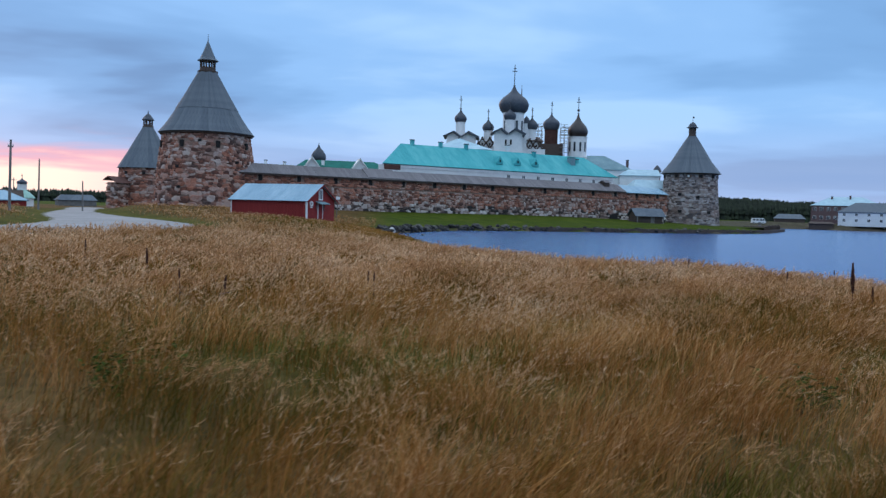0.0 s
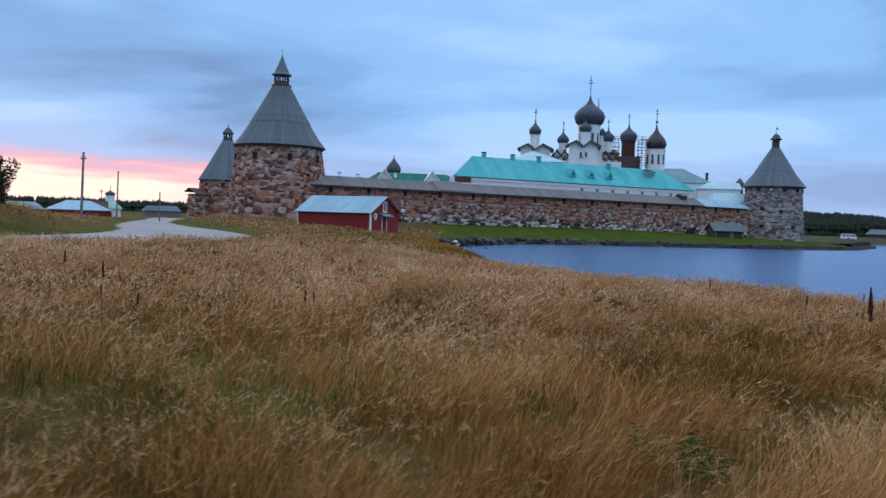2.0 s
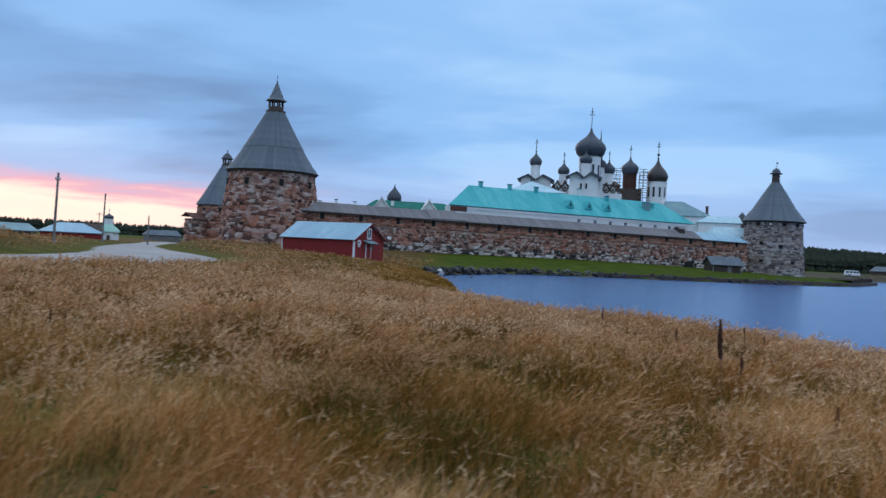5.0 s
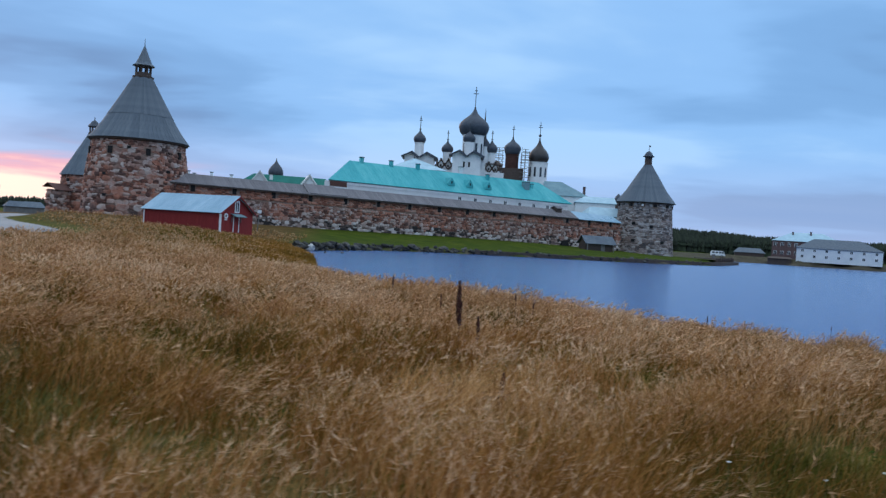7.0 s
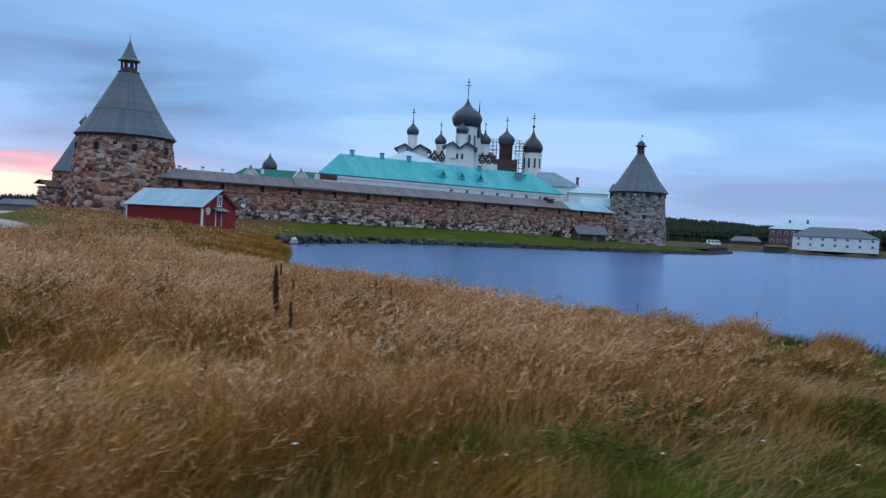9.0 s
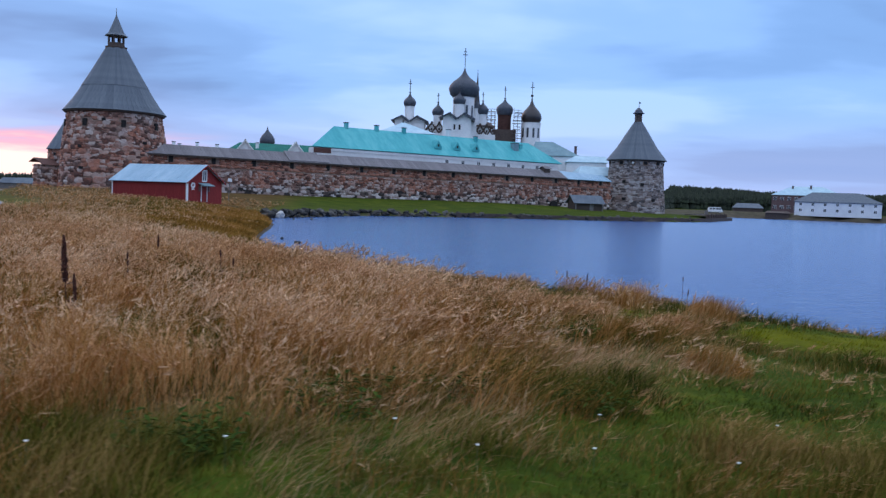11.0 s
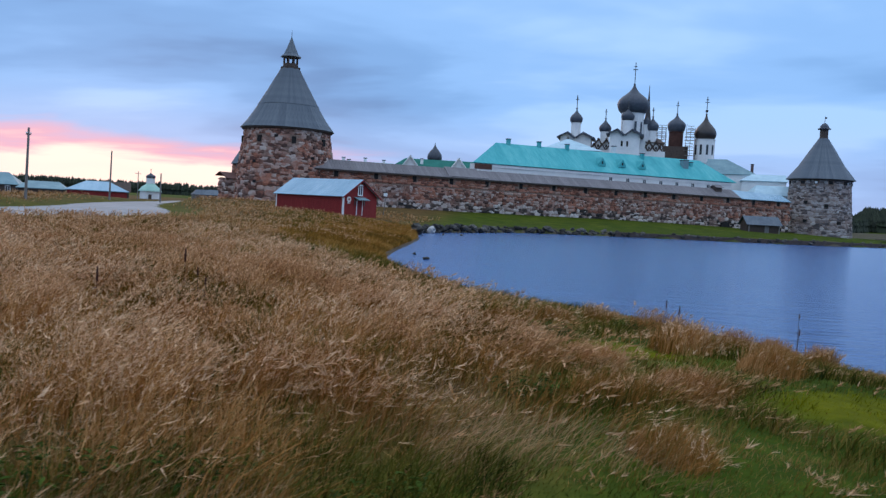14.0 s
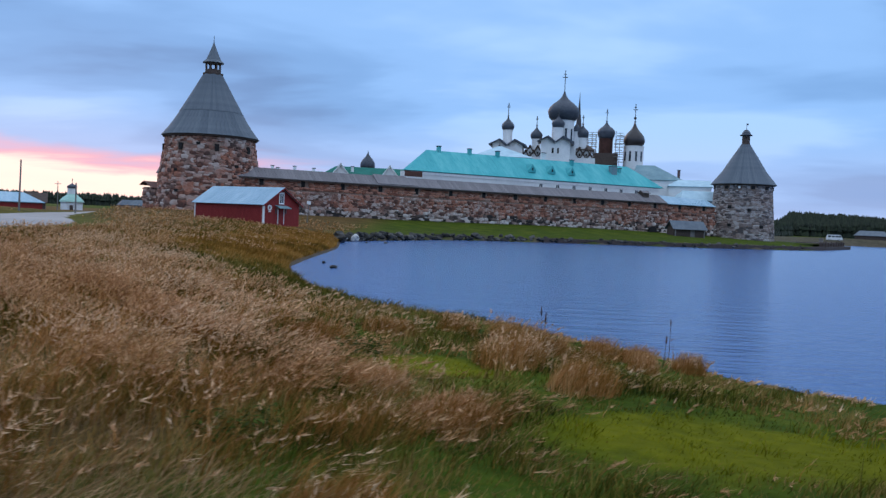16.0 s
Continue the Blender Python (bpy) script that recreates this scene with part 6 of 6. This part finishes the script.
    tagged(new("grass_plumes", me), "pale pinkish feathery seed heads of dry grass", "grass", kind="stuff")


def turf():
    x, y, r = scatter(430000, 1.3, 45.0)
    d = shore_distance(x, y)
    share = (1 - tall_share(x, y, d)) * (1 - 0.7 * clumps(x, y)[0])
    under = 0.10 + smooth(0.0, 0.5, rough(x, y, 1.7, 9.0)) * 0.45
    keep = (d > 0.12) & open_ground(x, y) & (worn(x, y) < 0.4) & (RND.uniform(0, 1, len(x)) < np.maximum(share, under))
    x, y, r, d, share = x[keep], y[keep], r[keep], d[keep], share[keep]
    n = len(x)
    long_ = smooth(-0.1, 0.5, 0.7 * rough(x, y, 1.9, 7.0) + 0.5 * rough(x, y, 0.5, 3.0))
    h = np.where(share < 0.5, 0.34, (0.07 + 0.26 * long_) * (1 - 0.25 * bright(x, y))) * RND.uniform(0.5, 1.35, n)
    h *= 0.5 + 0.5 * smooth(1.0, 6.0, d)
    w = (0.0026 + 0.00052 * r) * RND.uniform(0.6, 1.3, n)
    lx, ly, face = h * (0.3 + RND.normal(0, 0.4, n)), h * RND.normal(0, 0.4, n), RND.uniform(-0.9, 0.9, n)
    fresh = RND.uniform(0, 1, n) < 0.9 * bright(x, y)
    for name, pick, mat, label in (("green_turf", ~fresh, "green_grass", "short green grass and low herbs with dead blades"),
                                   ("fresh_turf", fresh, "fresh_grass", "bright yellow-green patch of fresh short grass")):
        V, F, S, _ = blades(x[pick], y[pick], h[pick], w[pick], lx[pick], ly[pick], face[pick], 2)
        me = mesh_from_arrays(name, V, F, S, M[mat])
        tagged(new(name, me), label, "grass", kind="stuff")

def bank_grass():
    """Turf and rust-brown sedge on the low bank that runs along the bay."""
    n0 = 420000
    y = RND.uniform(30, 112, n0)
    x = RND.uniform(-30, 14, n0)
    d = shore_distance(x, y)
    keep = (d > 0.15) & (d < 15) & open_ground(x, y) & (RND.uniform(0, 1, n0) < 0.25 + 0.75 * smooth(14, 6, d)) & (RND.uniform(0, 1, n0) < np.interp(y, [30, 60, 112], [1.0, 0.55, 0.35]))
    x, y, d = x[keep], y[keep], d[keep]
    n = len(x)
    rust = RND.uniform(0, 1, n) < 0.92 * smooth(44, 56, y) * smooth(10, 4.5, d + 2.5 * rough(x, y, 4.0)) + 0.25 * smooth(0.1, 0.5, rough(x, y, 2.2, 3.0))
    h = (0.16 + 0.22 * smooth(-0.2, 0.5, rough(x, y, 1.6, 2.0)) + 0.12 * rust) * RND.uniform(0.5, 1.3, n)
    w = (0.004 + 0.0005 * y) * RND.uniform(0.6, 1.3, n)
    lx, ly = h * (0.3 + RND.normal(0, 0.35, n)), h * RND.normal(0, 0.35, n)
    face = RND.uniform(-0.9, 0.9, n)
    for name, pick, mat, label in (("bank_turf", ~rust, "green_grass", "rough green and straw-coloured turf along the low bank"),
                                   ("bank_sedge", rust, "rust_grass", "rust-brown sedge on the low point of the bank")):
        V, F, S, _ = blades(x[pick], y[pick], h[pick], w[pick], lx[pick], ly[pick], face[pick], 2)
        me = mesh_from_arrays(name, V, F, S, M[mat])
        tagged(new(name, me), label, "grass", kind="stuff")


def lodged_straw():
    """Flattened straw swirling between turf and meadow."""
    x, y, r = scatter(230000, 1.3, 30.0)
    d = shore_distance(x, y)
    e = 0.9 * np.exp(-((x - tall_edge(y) - 0.1) / 2.0) ** 2) + 0.06 * smooth(-1, 0, tall_edge(y) - x)
    swirl = smooth(0.0, 0.35, rough(x, y, 1.5, 2.2) + 0.4 * rough(x, y, 0.5, 1.0))
    keep = (d > 2.5) & (y < 30) & (RND.uniform(0, 1, len(x)) < e * swirl) & (bright(x, y) < 0.3)
    x, y, r = x[keep], y[keep], r[keep]
    n = len(x)
    h = RND.uniform(0.08, 0.3, n)
    l = RND.uniform(0.12, 0.38, n)
    a = -0.5 + 1.6 * rough(x, y, 1.1, 3.3) + RND.normal(0, 0.5, n)
    V, F, S, _ = blades(x, y, h, (0.0024 + 0.0004 * r), l * np.cos(a), l * np.sin(a), RND.uniform(0, 3.1, n), 3)
    me = mesh_from_arrays("lodged_straw", V, F, S, M["straw"])
    tagged(new("lodged_straw", me), "pale pinkish flattened straw lying over green turf", "grass", kind="stuff")


meadow()
turf()
bank_grass()
lodged_straw()


# ---- dark dock stalks standing out of the grass ----
def dock(x, y, top, head, seed, label="dark brown seeding dock stalk among dry grass"):
    z = height(x, y)
    h = top - z
    p = thing("dock_plant", x, y, z, 0, label, "plant", "dock stalks")
    r = random.Random(seed)
    bend = r.uniform(-0.06, 0.08)
    stem = part("stem", lathe([(0.007, -0.05), (0.005, h * 0.7), (0.003, h), (0.0, h)], 6), "dock_stem", p, m=pose(0, 0, 0, 0, math.degrees(bend), 0))
    v, fl, sz, base = [], [], [], 0
    n = int(420 * head / 0.35)
    for k in range(n):
        t = r.random()
        c = Vector((0, 0, h - head * t))
        rad = head * 0.05 * (0.1 + 1.1 * math.sin(math.pi * min(1, 0.04 + t * 0.72))) * r.uniform(0.2, 1.15)
        a = r.uniform(0, 2 * math.pi)
        c += Vector((math.cos(a) * rad, math.sin(a) * rad, 0))
        s = r.uniform(0.006, 0.012)
        for q in ((s, 0, 0), (-s, 0, 0), (0, s, 0), (0, -s, 0), (0, 0, s * 1.3), (0, 0, -s * 1.3)):
            v.append(tuple(c + Vector(q)))
        for q in ((0, 2, 4), (2, 1, 4), (1, 3, 4), (3, 0, 4), (2, 0, 5), (1, 2, 5), (3, 1, 5), (0, 3, 5)):
            fl.extend(i + base for i in q)
            sz.append(3)
        base += 6
    me = mesh_from_arrays("seed_head", np.array(v), np.array(fl), np.array(sz), M["dock"])
    ob = tagged(new("seed_head", me), kind="stuff")
    ob.parent = stem
    for k in range(5):
        a, zz = r.uniform(0, 2 * math.pi), h * r.uniform(0.1, 0.55)
        bm = bmesh.new()
        ln = r.uniform(0.10, 0.2)
        pts = [(0, 0), (0.3, 0.018), (0.7, 0.02), (1, 0)]
        top_ = [bm.verts.new((ln * u, w, -0.35 * ln * u * u)) for u, w in pts]
        bot_ = [bm.verts.new((ln * u, -w, -0.35 * ln * u * u - 0.004)) for u, w in pts[1:3]]
        bm.faces.new((top_[0], top_[1], bot_[0]))
        bm.faces.new((top_[1], top_[2], bot_[1], bot_[0]))
        bm.faces.new((top_[2], top_[3], bot_[1]))
        part("leaf", bm, "dock", stem, m=pose(0, 0, zz, 0, -20, math.degrees(a)))


dock(3.9, 12.6, 2.62, 0.55, 1)
dock(3.72, 8.6, 2.12, 0.42, 2)
dock(4.1, 12.3, 2.2, 0.3, 3)
for k_, (x_, y_, z_, h_) in enumerate(((-5.1, 11.3, 2.36, 0.16), (-5.0, 11.5, 2.34, 0.14), (-11.7, 17.4, 2.5, 0.25), (-9.4, 14.2, 2.5, 0.3), (-8.0, 11.0, 2.36, 0.14), (-7.2, 10.2, 2.34, 0.2), (3.9, 15.1, 2.26, 0.2),
                                  (3.3, 19.3, 2.3, 0.25), (5.2, 15.5, 2.3, 0.1), (5.4, 15.2, 2.2, 0.1), (13.3, 23.9, 1.35, 0.2), (13.5, 26.6, 1.2, 0.2), (15.7, 22.9, 1.1, 0.15))):
    dock(x_, y_, z_, h_, 10 + k_)
dock(16.15, 24.3, 1.3, 0.12, 40, "thin dark dead stalk at the water's edge")


# ---- low herbs and flowers in the turf ----
M["herb"] = material("herb_leaves", [(0.022, 0.042, 0.006), (0.036, 0.065, 0.009), (0.06, 0.09, 0.014)], 3.0, 0.9, 0.0, per="island", spread=0.6, spec=0.05)
M["petal"] = material("white_petals", [(0.62, 0.62, 0.56), (0.74, 0.74, 0.68), (0.82, 0.82, 0.78)], 20, 0.7, 0.0)
M["herb_stem"] = material("herb_stem", [(0.05, 0.07, 0.02), (0.07, 0.09, 0.03), (0.10, 0.11, 0.04)], 20, 0.7, 0.0)


def herb(x, y, radius, tall, seed):
    """A leafy weed: thin stems with narrow folded leaves up their length."""
    p = thing("weed", x, y, height(x, y), 0, "dark green leafy weed among the turf", "plant", "weeds")
    r = random.Random(seed)
    bm = bmesh.new()
    leaves, flat, sizes = [], [], []
    for k in range(int(26 * radius / 0.3)):
        a, q = r.uniform(0, 2 * math.pi), radius * math.sqrt(r.random())
        base = Vector((q * math.cos(a), q * math.sin(a), -0.02))
        top = base + Vector((0.25 * math.cos(a), 0.25 * math.sin(a), 1.0)) * tall * r.uniform(0.55, 1.05)
        w = 0.003
        v = [bm.verts.new(c) for c in (base + Vector((w, 0, 0)), base + Vector((-w, w, 0)), base + Vector((-w, -w, 0)), top)]
        for f in ((0, 1, 3), (1, 2, 3), (2, 0, 3)):
            bm.faces.new([v[i] for i in f])
        for n in range(9):
            c = base.lerp(top, 0.2 + 0.8 * n / 8)
            b = r.uniform(0, 2 * math.pi)
            d = Vector((math.cos(b), math.sin(b), r.uniform(-0.15, 0.5)))
            side = Vector((-math.sin(b), math.cos(b), 0)) * r.uniform(0.010, 0.02)
            ln = r.uniform(0.05, 0.10)
            o = len(leaves)
            leaves += [tuple(c), tuple(c + d * ln * 0.45 + side), tuple(c + d * ln + Vector((0, 0, -0.02))), tuple(c + d * ln * 0.45 - side)]
            flat += [o, o + 1, o + 2, o, o + 2, o + 3]
            sizes += [3, 3]
    tagged(part("stem", bm, "herb_stem", p), kind="stuff")
    me = mesh_from_arrays("foliage", np.array(leaves), np.array(flat), np.array(sizes), M["herb"])
    ob = tagged(new("foliage", me), kind="stuff")
    ob.parent = p


for k_, (x_, y_, q_, h_) in enumerate(((7.35, 8.25, 0.42, 0.30), (8.1, 8.9, 0.3, 0.22), (6.4, 7.2, 0.32, 0.26), (9.2, 8.6, 0.3, 0.2), (12.0, 21.0, 0.5, 0.35), (10.2, 16.6, 0.4, 0.25), (13.4, 17.0, 0.5, 0.26), (9.9, 12.2, 0.3, 0.24), (-7.0, 5.2, 0.4, 0.4), (-1.2, 4.9, 0.3, 0.35))):
    herb(x_, y_, q_, h_, 60 + k_)


def flower(x, y, tall, seed):
    """A small flat white flower head on a thin stem."""
    p = thing("wild_flower", x, y, height(x, y), seed * 50, "small white wild flower in short turf", "flower", "white flowers")
    part("stem", lathe([(0.003, -0.03), (0.002, tall), (0.0, tall)], 5), "herb_stem", p)
    bm = bmesh.new()
    for k in range(14):
        a, q = k * 2.4, 0.003 * math.sqrt(k)
        lathe([(0.0, tall - 0.003), (0.003, tall), (0.003, tall + 0.004), (0.0, tall + 0.005)], 6, q * math.cos(a), q * math.sin(a), bm=bm)
    part("flower_head", bm, "petal", p, "white flower head")


for k_, (x_, y_, h_) in enumerate(((5.35, 6.7, 0.2), (5.75, 6.75, 0.22), (8.05, 7.05, 0.16), (8.75, 7.15, 0.15), (9.5, 6.9, 0.14), (6.7, 6.85, 0.2), (7.6, 7.4, 0.18), (10.2, 7.8, 0.14), (9.0, 7.9, 0.16), (4.6, 6.4, 0.35))):
    flower(x_, y_, h_, k_ + 1)
